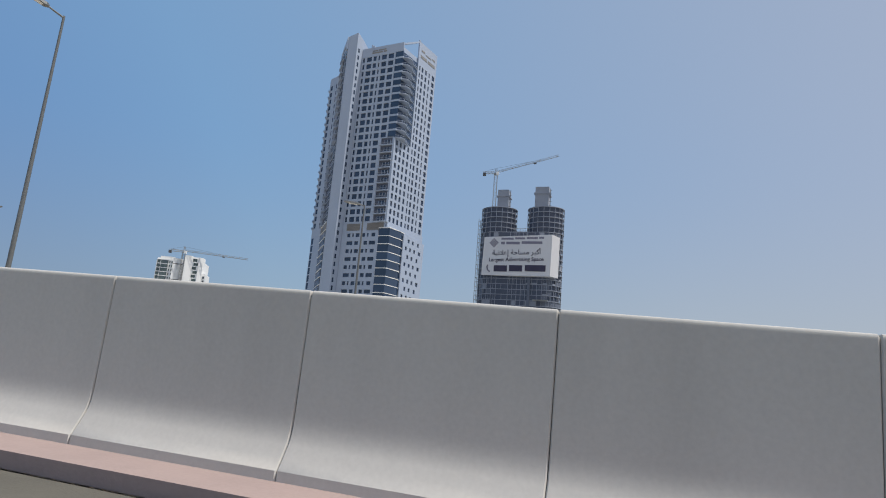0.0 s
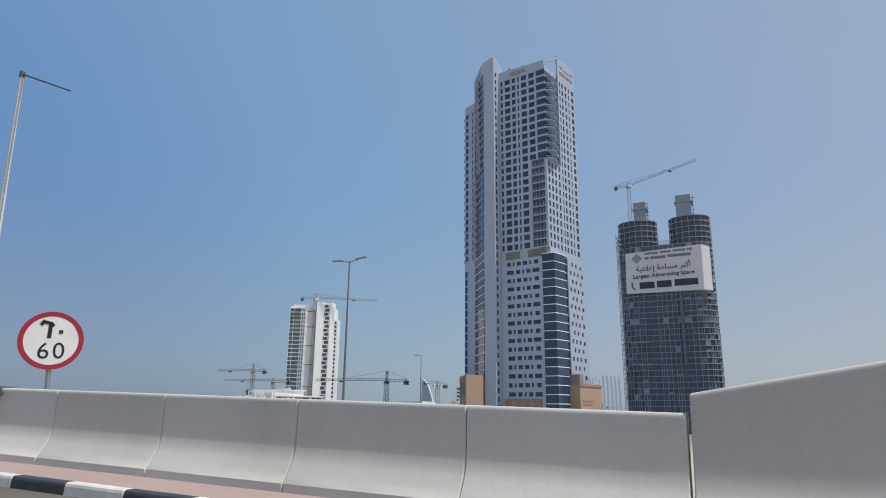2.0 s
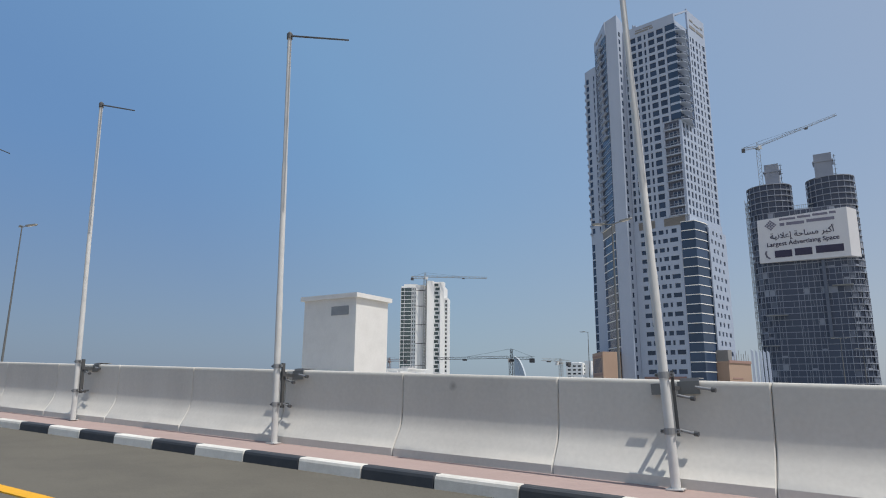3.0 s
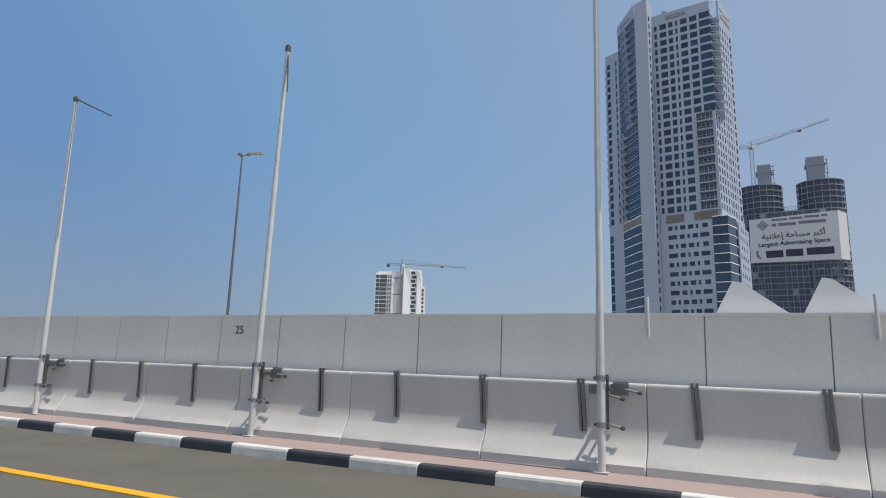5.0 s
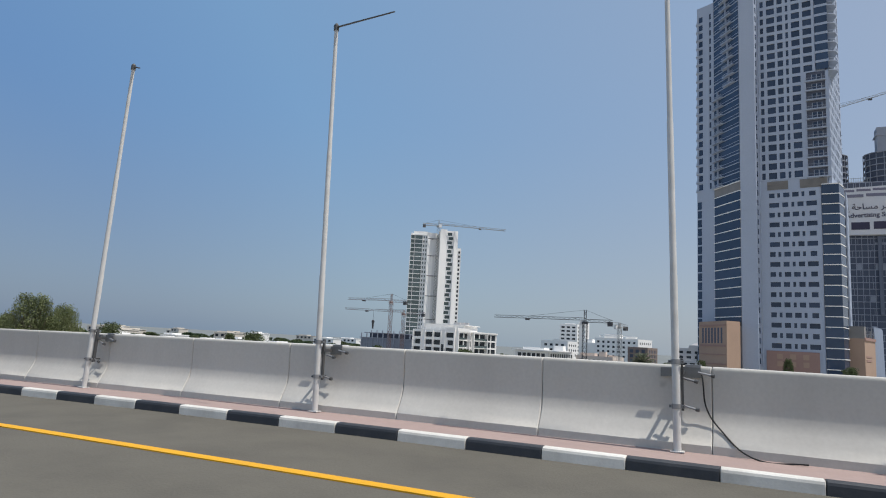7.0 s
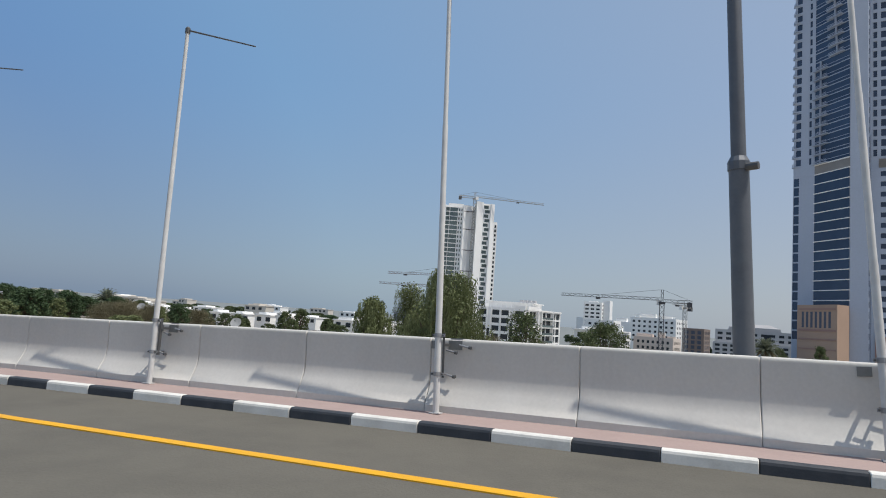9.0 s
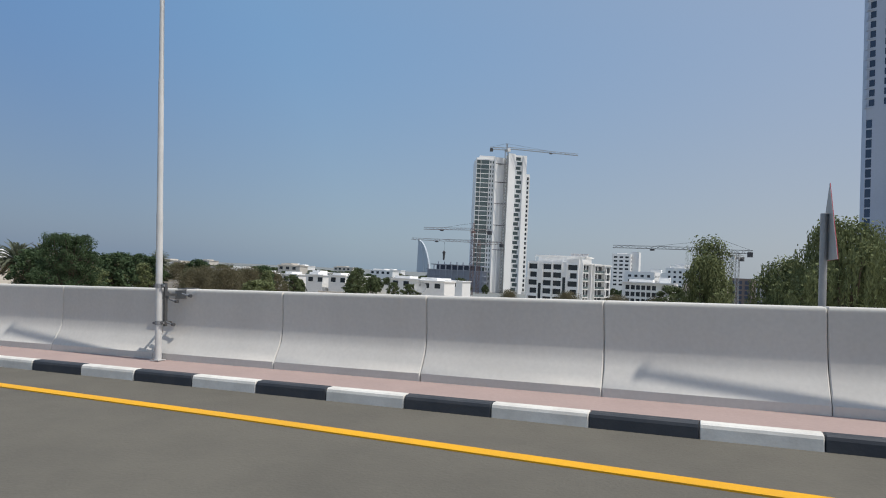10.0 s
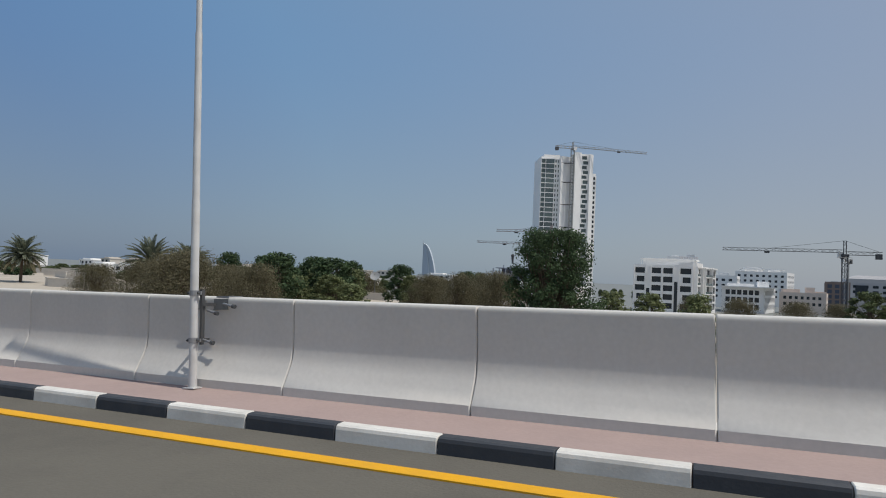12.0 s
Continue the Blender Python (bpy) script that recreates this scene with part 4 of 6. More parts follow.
for i in range(24):
    za = 73.6 + i * 3.62
    pane(LF.w - 0.3, 3.3, GLASS_B, tower, LF.m @ Matrix.Translation((0.15, -0.25, za)), "bow_window")
    part("bow_ledge", Geo().box((0, -0.42, za + 3.34), (LF.w, 0, za + 3.62), LF.m), A_WALL, tower)
    part("bow_rail", Geo().box((0, -0.34, za + 1.05), (LF.w, -0.2, za + 1.2), LF.m), A_WALL, tower)
    a, w = (0.2, 6.6) if i < 11 else (7.6 - 0.25 * (i - 11), 6.6)
    b = part("bow_balcony", Geo().box((a, -1.4, za - 0.12), (a + w, -0.42, za + 0.15), LF.m), A_WALL, tower)
    g = Geo().box((a, -1.4, za + 1.05), (a + w, -1.32, za + 1.15), LF.m)
    for k in range(14):
        g.box((a + 0.05 + 0.48 * k, -1.39, za + 0.15), (a + 0.13 + 0.48 * k, -1.34, za + 1.05), LF.m)
    g.box((a + w * 0.48, -1.1, za + 0.15), (a + w * 0.48 + 0.3, -0.42, za + 3.3), LF.m)
    part("railing", g, A_WALL, b)
ring = ((0, -0.4), (LF.w, -0.4), (LF.w, 2), (0, 2))
part("left_parapet", Geo().rings([[tuple(LF.m @ Vector((u, v, 160.4))) for u, v in ring], [tuple(LF.m @ Vector((u, v, z))) for (u, v), z in zip(ring, (165.0, 166.6, 166.6, 165.0))]]), A_WALL, tower)
for k in range(3):
    part("left_sign", Geo().box((3.0 + 3.4 * k, -0.5, 162.0), (5.6 + 3.4 * k, -0.4, 163.2), LF.m), A_DARK, tower, "grey bars of unreadable lettering")
# outer wing with small prow balconies
W0, W1 = (-163.4, 275.3), (-156.8, 271.6)
WF = Face(W0, W1, 9.0)
part("wing_core", block([W0, W1, (-157.2, 291), (-162, 291)], GROUND, 153.0, 0.05), A_WALL, tower)
storeys(WF, tower, 73.6, 3.62, 21, [(0.9, 2.2), (6.6, 1.0)], 0.5, 2.95, A_WALL, GLASS, 0.35)
part("wing_parapet", Geo().box((0, -0.35, 73.6 + 21 * 3.62), (9.0, 0, 153.2), WF.m), A_WALL, tower)
for i in range(21):
    za = 73.6 + i * 3.62
    tri = [tuple(WF.m @ Vector((u, v, 0)))[:2] for u, v in ((-1.3, 0.6), (0.2, -1.1), (3.1, -0.36), (0.0, 1.2))]
    b = part("wing_balcony", block(tri, za - 0.1, za + 0.2), A_WALL, tower)
    f = Face(tri[0], tri[1])
    part("railing", Geo().box((0, 0, za + 0.2), (f.w, 0.07, za + 1.2), f.m), A_WALL, b)
storeys(WF, tower, 8.0, 3.62, 17, [(0.1, 2.3)], 0.22, 3.3, A_WALL, GLASS_B, 0.3)
part("wing_band", Geo().box((0, -0.4, 69.54), (9.0, 0, 73.6), WF.m), A_WALL, tower)
part("wing_plinth", Geo().box((0, -0.3, GROUND), (WF.w, 0, 8.0), WF.m), A_WALL, tower)
# sandstone annex in front of the bow
O0, O1 = (-162.6, 267.0), (-152.5, 250.6)
OF = Face(O0, O1)
part("annex", block([O0, O1, (-148.2, 255.6), (-148, 262), (-157, 272)], GROUND, 20.6), A_BEIGE, tower, "sandstone-clad podium block")
for k in range(7):
    # dark strips painted for the shade inside the slots
    part("annex_slot", Geo().box((2.4 + k * 2.15, -0.03, 12.6), (3.5 + k * 2.15, 0.2, 18.2), OF.m), B_SHADE, tower)
for z, h in ((11.4, 0.7), (18.8, 0.6), (8.4, 0.4), (5.0, 0.4)):
    part("annex_band", Geo().box((1.0, -0.25, z), (OF.w - 0.6, 0, z + h), OF.m), A_ROSE, tower)
part("rose_panel", Geo().box((1.0, -0.9, GROUND), (15.6, -0.5, 11.0), AF.m), A_ROSE, tower)
for k in range(3):
    for j in range(2):
        part("rose_screen", Geo().box((4.0 + 3.6 * k, -1.0, 5.6 + 2.6 * j), (5.6 + 3.6 * k, -0.9, 7.4 + 2.6 * j), AF.m), A_BEIGE, tower)

# low podium behind the tower's flank
pod = thing("podium_building", "low sandstone podium with grey glazed corner and white roof fins", "building")
part("body", block([(-114.6, 266.6), (-108.9, 265.2), (-103.4, 280.6), (-114, 284)], GROUND, 16.2), A_BEIGE, pod)
PR = Face((-108.9, 265.2), (-103.4, 280.6))
part("glazed_corner", block([(-114.6, 266.6), (-108.9, 265.2), (-108.0, 268.0), (-113.6, 269)], 16.2, 20.4), A_DARK, pod)
part("roof_edge", Geo().rings([[tuple(PR.m @ Vector((u, v, z))) for u, v in ((0, -0.3), (PR.w, -0.3), (PR.w, 0.5), (0, 0.5))] for z in (15.6, 16.6)]), A_ROSE, pod)
part("lettering", Geo().box((2.2, -0.12, 9.6), (9.5, 0, 10.2), PR.m), A_ROSE, pod, "bar of unreadable lettering")
part("lettering", Geo().box((2.2, -0.12, 8.2), (9.0, 0, 8.9), PR.m), A_ROSE, pod, "bar of unreadable lettering")
for k in range(5):
    x, y = -102.9 + 1.05 * k, 282.2 + 3.4 * k
    part("fin", Geo().rings([[(x - 0.15, y, GROUND), (x + 0.75, y + 0.4, GROUND), (x + 0.75, y + 2.0, GROUND), (x - 0.15, y + 1.6, GROUND)], [(x - 0.35, y, 21.4), (x + 0.35, y + 0.4, 20.6), (x + 0.35, y + 2.0, 20.6), (x - 0.35, y + 1.6, 21.4)]]), A_WALL, pod)
for k in range(9):
    x, y = -109.0 + 0.62 * k, 268.0 + 1.5 * k
    part("roof_post", Geo().tube((x, y, 16.4), (x, y, 19.4 + (1.2 if k % 3 == 1 else 0)), 0.09, n=6), GALV, pod)

# -- twin concrete towers under construction, with banner and crane --
twin = thing("unfinished_tower", "dark unfinished concrete twin tower with open floors and scaffolding", "unfinished tower")


def lobe(cx, cy, rx, ry, n=24):
    return [(cx + rx * math.cos(2 * math.pi * k / n), cy + ry * math.sin(2 * math.pi * k / n)) for k in range(n)]


FB = 3.5


def open_floors(ring, z0, n, core_k, parent):
    c = Vector((sum(p[0] for p in ring) / len(ring), sum(p[1] for p in ring) / len(ring)))
    inner = [tuple(c + (Vector(p) - c) * core_k) for p in ring]
    # solid core just behind the columns, its dark colour replacing the floors' shade
    part("inner_core", Geo().rings([[(x, y, z0) for x, y in inner], [(x, y, z0 + n * FB) for x, y in inner]]), B_SHADE, parent, "solid core painted dark for the shade inside the floors")
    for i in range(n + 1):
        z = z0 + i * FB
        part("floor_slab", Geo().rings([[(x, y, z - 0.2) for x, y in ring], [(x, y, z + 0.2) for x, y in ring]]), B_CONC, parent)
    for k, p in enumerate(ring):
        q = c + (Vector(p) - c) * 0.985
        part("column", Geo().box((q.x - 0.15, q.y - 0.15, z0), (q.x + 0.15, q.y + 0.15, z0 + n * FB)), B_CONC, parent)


LOBES = ((-103.3, 421.0, 12.4), (-71.5, 421.0, 12.4))
body = [(cx + r * math.cos(radians(a)), cy + 10.5 * math.sin(radians(a))) for (cx, cy, r), arc in zip(LOBES, (range(160, 281, 15), range(260, 381, 15))) for a in arc]
flat = [(-96.0 + 2.9 * k, 411.2) for k in range(1, 6)]
body = body[:9] + flat + body[9:]
body += [(-64.0, 438.0), (-88.0, 440.0), (-112.0, 438.0)]
open_floors(body, -8.0, 33, 0.955, twin)
for cx, cy, r in LOBES:
    open_floors(lobe(cx, cy, r, 10.5, 20), 107.5, 5, 0.93, twin)
# blockwork, boards and netting in some of the bays
pick = random.Random(5)
pale, dull = Geo(), Geo()
ring, fl = body[:23], FB
for i in range(33):
    for p, q in zip(ring, ring[1:]):
        f, z = Face(p, q), -8.0 + i * fl
        r = pick.random()
        if r < 0.07:
            pale.box((0.3, 0.25, z + 0.2), (f.w - 0.3, 0.45, z + pick.choice((1.1, 3.2))), f.m)
        elif r < 0.40:
            dull.box((0.2, 0.3, z + 0.2), (f.w * pick.choice((0.5, 1.0)), 0.5, z + 3.2), f.m)
        if pick.random() < 0.5:
            u = f.w * pick.uniform(0.3, 0.7)
            pale.box((u - 0.1, 0.1, z + 0.2), (u + 0.1, 0.3, z + 3.3), f.m)
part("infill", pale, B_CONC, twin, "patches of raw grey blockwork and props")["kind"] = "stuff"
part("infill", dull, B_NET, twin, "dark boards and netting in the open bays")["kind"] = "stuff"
for z, a, b in ((47.0, -110.0, -99.0), (30.0, -113.0, -105.0), (62.0, -76.0, -66.0)):
    part("loading_deck", Geo().box((a, 408.0, z), (b, 410.6, z + 0.35)), CRANE, twin)
for x, y, w, z in ((-100.2, 418, 7.5, 138.0), (-73.5, 416, 9.0, 139.0)):
    part("lift_core", Geo().box((x - w / 2, y - 4, 124.5), (x + w / 2, y + 4, z)).box((x - w / 2 - 0.8, y - 4.5, z - 5), (x + w / 2 + 0.8, y + 4.5, z - 4.2)), B_CONC, twin)
    g = Geo()
    for k in range(5):
        g.tube((x + w / 2 + 1.2, y - 4, 124.5 + k * 2.6), (x + w / 2 + 1.2, y - 4, 127.1 + k * 2.6), 0.16, n=5)
        g.tube((x + w / 2 + 0.2, y - 4, 126 + k * 2.6), (x + w / 2 + 2.0, y - 4, 126 + k * 2.6), 0.12, n=5)
    part("scaffold", g, CRANE_D, twin)["kind"] = "stuff"
g = Geo()
for k in range(9):
    g.tube((-91 + 1.1 * k, 412, 106.8), (-91 + 1.1 * k, 412, 110.6), 0.10, n=5)
for z in (108.2, 110.2):
    g.tube((-92, 412, z), (-81, 412, z), 0.10, n=5)
part("scaffold", g, CRANE, twin)["kind"] = "stuff"
part("hoist_shaft", Geo().box((-80.0, 410.0, 34), (-78.2, 411.0, 77)), B_NET, twin)
g = Geo()
for z in range(2, 118, 3):
    g.tube((-116.3, 415, z), (-116.3, 424, z), 0.15, n=5)
    g.tube((-116.3, 415, z), (-114.2, 415, z), 0.15, n=5)
for y in (415, 420, 424):
    g.tube((-116.3, y, GROUND), (-116.3, y, 118), 0.16, n=5)
part("edge_scaffold", g, CRANE, twin)["kind"] = "stuff"

ban = thing("advertising_banner", "huge white advertising banner hung across the unfinished tower", "banner")
part("sheet", Geo().rings([[(-110.6, 408.6, 77.6), (-65.4, 408.6, 77.6), (-60.8, 412.6, 77.2), (-60.8, 413.0, 77.2), (-110.6, 409.0, 77.6)], [(-110.0, 408.6, 103.2), (-65.0, 408.6, 105.2), (-60.6, 412.6, 104.0), (-60.6, 413.0, 104.0), (-110.0, 409.0, 103.2)]]), BANNER, ban)
on_sheet = lambda x, z: Matrix.Translation((x, 408.5, z)) @ pose(0, 0, 0, 90, -1.6, 0)
words("lettering", "Largest Advertising Space", 3.5, INK, on_sheet(-88.0, 88.3), ban, "dark words Largest Advertising Space", 0.05, 0.06)
# the Arabic line, in joined letter forms from left to right
words("lettering", "\uFE94\uFEF4\uFEE7\uFEFC\uFECB\uFE87 \uFE94\uFEA3\uFE8E\uFEB4\uFEE3 \uFEAE\uFE92\uFEDB\uFE83", 4.5, INK, on_sheet(-88.0, 93.0), ban, "dark line of Arabic words", 0.05, 0.05)
for a, w in ((-102.4, 8.8), (-92.2, 8.6), (-81.8, 13.4)):
    part("number_bar", Geo().box((a, 408.4, 80.1 + (a + 103) * 0.028), (a + w, 408.55, 84.2 + (a + 103) * 0.028)), INK, ban, "dark bar of a number")
g = bar2(Geo(), [(-106.6, 84.2), (-107.0, 83.0), (-106.6, 81.2), (-105.2, 80.0)], 0.9, 408.42, 408.55)
part("handset", g, INK_L, ban, "small grey telephone handset shape")
g = Geo()
for k in range(4):
    for j in range(4):
        c = Vector((-103.2 + (k - j) * 0.84, 0, 99.4 + (k + j - 3) * 0.84))
        g.add([(c.x - 0.68, 408.45, c.z), (c.x, 408.45, c.z - 0.66), (c.x + 0.68, 408.45, c.z), (c.x, 408.45, c.z + 0.66)], [(0, 1, 2, 3)])
part("logo", g, INK_L, ban, "lattice of grey diamonds")
for a, w, z, h in ((-98.4, 8.2, 101.6, 1.3), (-89.2, 6.6, 101.9, 1.3), (-81.6, 7.4, 102.2, 1.3), (-73.4, 3.2, 102.4, 1.3), (-98.4, 2.4, 98.4, 1.7), (-95.0, 9.0, 98.5, 1.7), (-84.8, 13.6, 98.9, 1.7)):
    part("name_bar", Geo().box((a, 408.45, z), (a + w, 408.58, z + h)), INK_L, ban, "grey bar of small lettering")


def lattice(g, p0, p1, w, bay, r=0.12, up=Vector((0, 0, 1)), tri=False):
    """A square or triangular truss from p0 to p1."""
    p0, p1 = Vector(p0), Vector(p1)
    d = p1 - p0
    n = max(1, int(d.length / bay))
    e = d.normalized()
    s = e.cross(up)
    s = s.normalized() if s.length > 0.01 else Vector((1, 0, 0))
    t = s.cross(e).normalized()
    off = [(-0.5, 0), (0.5, 0), (0, 0.85)] if tri else [(-0.5, -0.5), (0.5, -0.5), (0.5, 0.5), (-0.5, 0.5)]
    cor = [s * a * w + t * b * w for a, b in off]
    for c in cor:
        g.tube(p0 + c, p1 + c, r, n=4)
    for i in range(n):
        a, b = p0 + d * i / n, p0 + d * (i + 1) / n
        for k in range(len(cor)):
            j = (k + 1) % len(cor)
            g.tube(a + cor[k], b + cor[j], r * 0.6, n=3, caps=False)
    return g


def tower_crane(x, y, top, jib, back, label, turn, base=GROUND, w=1.8, tilt=0.0, peak=7.0, mat1=CRANE, r=0.13):
    """jib and back: lengths; top: height of the slewing ring; turn: heading of the jib in degrees."""
    root = thing("tower_crane", label, "tower crane", (x, y, 0), turn, "tower cranes")
    part("mast", lattice(Geo(), (0, 0, base), (0, 0, top), w, 2.2, r, Vector((0, 1, 0))), mat1, root)
    part("slewing_ring", Geo().tube((0, 0, top), (0, 0, top + 1.0), w * 0.75, n=12), mat1, root)
    end = Vector((jib, 0, top + 1.6 + math.tan(radians(tilt)) * jib))
    j = part("jib", lattice(Geo(), (0.8, 0, top + 1.6), end, 1.3, 2.4, r * 0.8, tri=True), mat1, root)
    part("trolley", Geo().box((jib * 0.6, -0.7, top + 0.8 + math.tan(radians(tilt)) * jib * 0.6), (jib * 0.6 + 1.8, 0.7, top + 1.5 + math.tan(radians(tilt)) * jib * 0.6)), CRANE_D, j)
    part("counter_jib", lattice(Geo(), (-0.8, 0, top + 1.4), (-back, 0, top + 1.4), 1.3, 2.2, r * 0.8), mat1, root)
    part("counterweight", Geo().box((-back, -0.9, top - 0.7), (-back + 2.0, 0.9, top + 1.3)), CRANE_D, root)
    part("cab", Geo().box((0.4, -1.9, top - 0.4), (2.2, -0.5, top + 1.6)), WHITE, root)
    part("peak", lattice(Geo(), (0, 0, top + 1.0), (0, 0, top + peak), 0.9, 1.8, r * 0.8, Vector((0, 1, 0))), mat1, root)
    g = Geo()
    g.tube((0, 0, top + peak), tuple(Vector((jib * 0.62, 0, top + 2.6)) + Vector((0, 0, math.tan(radians(tilt)) * jib * 0.62))), 0.07, n=4)
    g.tube((0, 0, top + peak), (-back + 1, 0, top + 2.2), 0.07, n=4)
    part("tie", g, CRANE_D, root)
    return root


tower_crane(-106.2, 414.0, 148.8, 42.5, 9.0, "pale luffing tower crane above the unfinished tower", 4.0, 124.0, 2.0, 15.5, 4.6)

# -- white residential tower with its crane --
wt = thing("white_tower", "slim white residential tower with glass bays, nearly finished", "tower")
CD = Vector((0.902, 0.431))


def cp(s, d=0.0):
    q = Vector((-345.0, 400.0)) + CD * s + Vector((-CD.y, CD.x)) * d
    return (q.x, q.y)


CF = Face(cp(-14.6), cp(21.0))
CH = 3.05
part("core", block([cp(-14.5, 0.3), cp(18.5, 0.3), cp(18.5, 22), cp(-14.5, 22)], GROUND, 82, 0), WHITE, wt)
part("right_core", block([cp(18.4, 2.0), cp(21.0, 2.0), cp(21.0, 18), cp(18.4, 18)], GROUND, 73, 0), WHITE, wt)
# glass bays to the left, white wall, window columns to the right
for i in range(28):
    za = -4.6 + CH * i
    pane(2.6, 2.6, WIN_GR, wt, CF.m @ Matrix.Translation((0.1, -0.6, za)), "bay_window")
    pane(5.2, 2.6, WIN_GR, wt, CF.m @ Matrix.Translation((3.0, -0.9, za)), "bay_window")
    part("bay_slab", Geo().box((0, -1.0, za + 2.6), (8.6, 0, za + CH), CF.m), WHITE, wt)
    for u in (0.0, 2.75, 8.3):
        part("mullion", Geo().box((u, -1.02, za), (u + 0.22, 0, za + 2.6), CF.m), WHITE, wt)
storeys(CF, wt, -4.6, CH, 28, [(8.9, 0.8), (10.6, 0.7)], 0.6, 2.3, WHITE, WIN_GR, 0.7, 8.6, 12.0)


def wedge(u0, u1, d0, d1, top):
    """A wall turned towards the sun: it stands d0 proud at its left edge and d1 at its right."""
    p = [(u0, -d0), (u1, -d1), (u1, 0.3), (u0, 0.3)]
    return Geo().rings([[tuple(CF.m @ Vector((u, y, z))) for u, y in p] for z in (GROUND, top)])


part("white_wall", wedge(12.0, 18.6, 2.6, 0.3, 82.4), WHITE, wt)
part("recess", Geo().box((19.4, -0.2, GROUND), (23.4, 0, 84), CF.m), WHITE, wt)
part("white_wall", wedge(20.6, 25.4, 3.4, 0.9, 85.4), WHITE, wt)
storeys(CF, wt, -4.6, CH, 29, [[(25.7, 3.2)], [(26.5, 3.3)]], 0.35, 2.6, WHITE, WIN_GR, 0.9, 25.4, 30.4)
part("white_wall", wedge(30.4, 33.0, 1.8, 0.4, 84.6), WHITE, wt)
RF = Face(cp(18.4, 2.0), cp(21.2, 2.0))
storeys(RF, wt, -4.6, CH, 25, [(0.9, 1.2)], 0.5, 2.3, WHITE, WIN_DK, 0.5)
part("crown", Geo().box((20.6, 0.2, 82), (33.0, 8, 84.8), CF.m).box((2.0, 0.5, 82), (12, 8, 83.4), CF.m), WHITE, wt)
cx, cy = cp(4.4, -3.2)
tower_crane(cx, cy, 86.5, 47.0, 11.0, "pale tower crane standing against the white tower", 25.5, GROUND, 1.9, -2.2, 5.0, CRANE, 0.16)
for z in (22, 38, 52, 66, 78):
    g = Geo()
    a = CF.m @ Vector((14.0, -1.6, z))
    g.tube((cx, cy, z), tuple(a), 0.25, n=5).tube((cx - 6, cy - 3, z), (cx + 1, cy, z), 0.2, n=5)
    solid("crane_tie", g, CRANE_D, "steel tie between the crane mast and the white tower", "crane tie", "", "crane ties")


def plain_building(name, pts, top, label, wall, fh, n, wins, glass=WIN_DK, sill=0.9, head=2.5, skin=0.35, extras=(), faces=2, z0=None):
    """pts: plan corners, the first two or three of them along the seen faces, left to right."""
    root = thing(name, label, "building")
    part("core", block(pts, GROUND, top, 0.05), wall, root)
    z0 = top - n * fh - 0.6 if z0 is None else z0
    for k in range(faces):
        f = Face(pts[k], pts[k + 1])
        step, w = wins[k % len(wins)]
        m = max(1, int((f.w - 0.6) / step))
        off = (f.w - m * step) / 2 + (step - w) / 2
        storeys(f, root, z0, fh, n, [(off + i * step, w) for i in range(m)], sill, head, wall, glass, skin)
        part("parapet", Geo().box((0, -skin, z0 + n * fh), (f.w, 0, top + 0.5), f.m), wall, root)
        part("plinth", Geo().box((0, -skin, GROUND), (f.w, 0, z0), f.m), wall, root)
    for lo, hi in extras:
        part("roof_block", Geo().box(lo, hi), wall, root)
    return root


# the white five-storey block
db = thing("apartment_block", "white modern apartment block with dark glazing and framed balconies", "building", (0, 0, GROUND * 0.07))
db.scale = (1, 1, 0.93)
DP = [(-286.3, 267.5), (-264.2, 266.0), (-256.5, 297.0), (-280, 299)]
part("core", block(DP, GROUND, 13.0, 1.2), GREY_R, db)
DF, DS = Face(DP[0], DP[1]), Face(DP[1], DP[2])
DZ = 13.25 - 5 * 3.66
part("plinth", Geo().box((0, -0.9, GROUND - 0.5), (DF.w, 0, DZ), DF.m), WHITE, db)
part("plinth", Geo().box((0, -0.5, GROUND - 0.5), (DS.w, 0, DZ), DS.m), WHITE, db)
storeys(DF, db, DZ, 3.66, 5, [[(0.6, 3.7), (6.9, 3.5), (11.2, 3.5), (17.5, 4.0)], [(1.2, 3.0), (6.9, 3.5), (11.2, 3.5), (18.4, 2.9)]], 0.75, 3.1, WHITE, WIN_DK, 0.9)
for u, top in ((5.0, 4.0), (15.4, 7.0)):
    part("glass_slot", Geo().box((u, -1.0, GROUND), (u + 1.2, -0.85, top), DF.m), WIN_DK, db)
for u in (0.0, 4.5, 6.3, 10.65, 14.8, 16.8, 21.6):
    part("rib", Geo().box((u, -1.25, GROUND), (u + 0.45, -0.88, 13.4), DF.m), WHITE, db)
storeys(DS, db, DZ, 3.66, 5, [(0.5, 4.6), (5.6, 2.6), (9.6, 1.6), (13.0, 4.4), (18.0, 4.4), (23.2, 3.6), (27.4, 3.6)], 0.3, 3.2, WHITE, WIN_DK, 0.5)
for i in range(5):
    for u, w in ((0.0, 5.4), (12.6, 10.2)):
        b = part("balcony", Geo().box((u, -1.5, DZ + 3.66 * i - 0.15), (u + w, -0.5, DZ + 3.66 * i + 0.12), DS.m), WHITE, db)
        part("railing", Geo().box((u + 0.05, -1.46, DZ + 3.66 * i + 0.12), (u + w - 0.05, -1.4, DZ + 3.66 * i + 1.1), DS.m), WIN_GR, b)
for u in (-0.1, 8.4, 11.8, 22.6):
    part("side_rib", Geo().box((u, -1.6, DZ), (u + 0.5, -0.4, 13.6), DS.m), WHITE, db)
part("parapet", Geo().box((0, -0.9, 13.25), (DF.w, 0, 13.9), DF.m), WHITE, db)
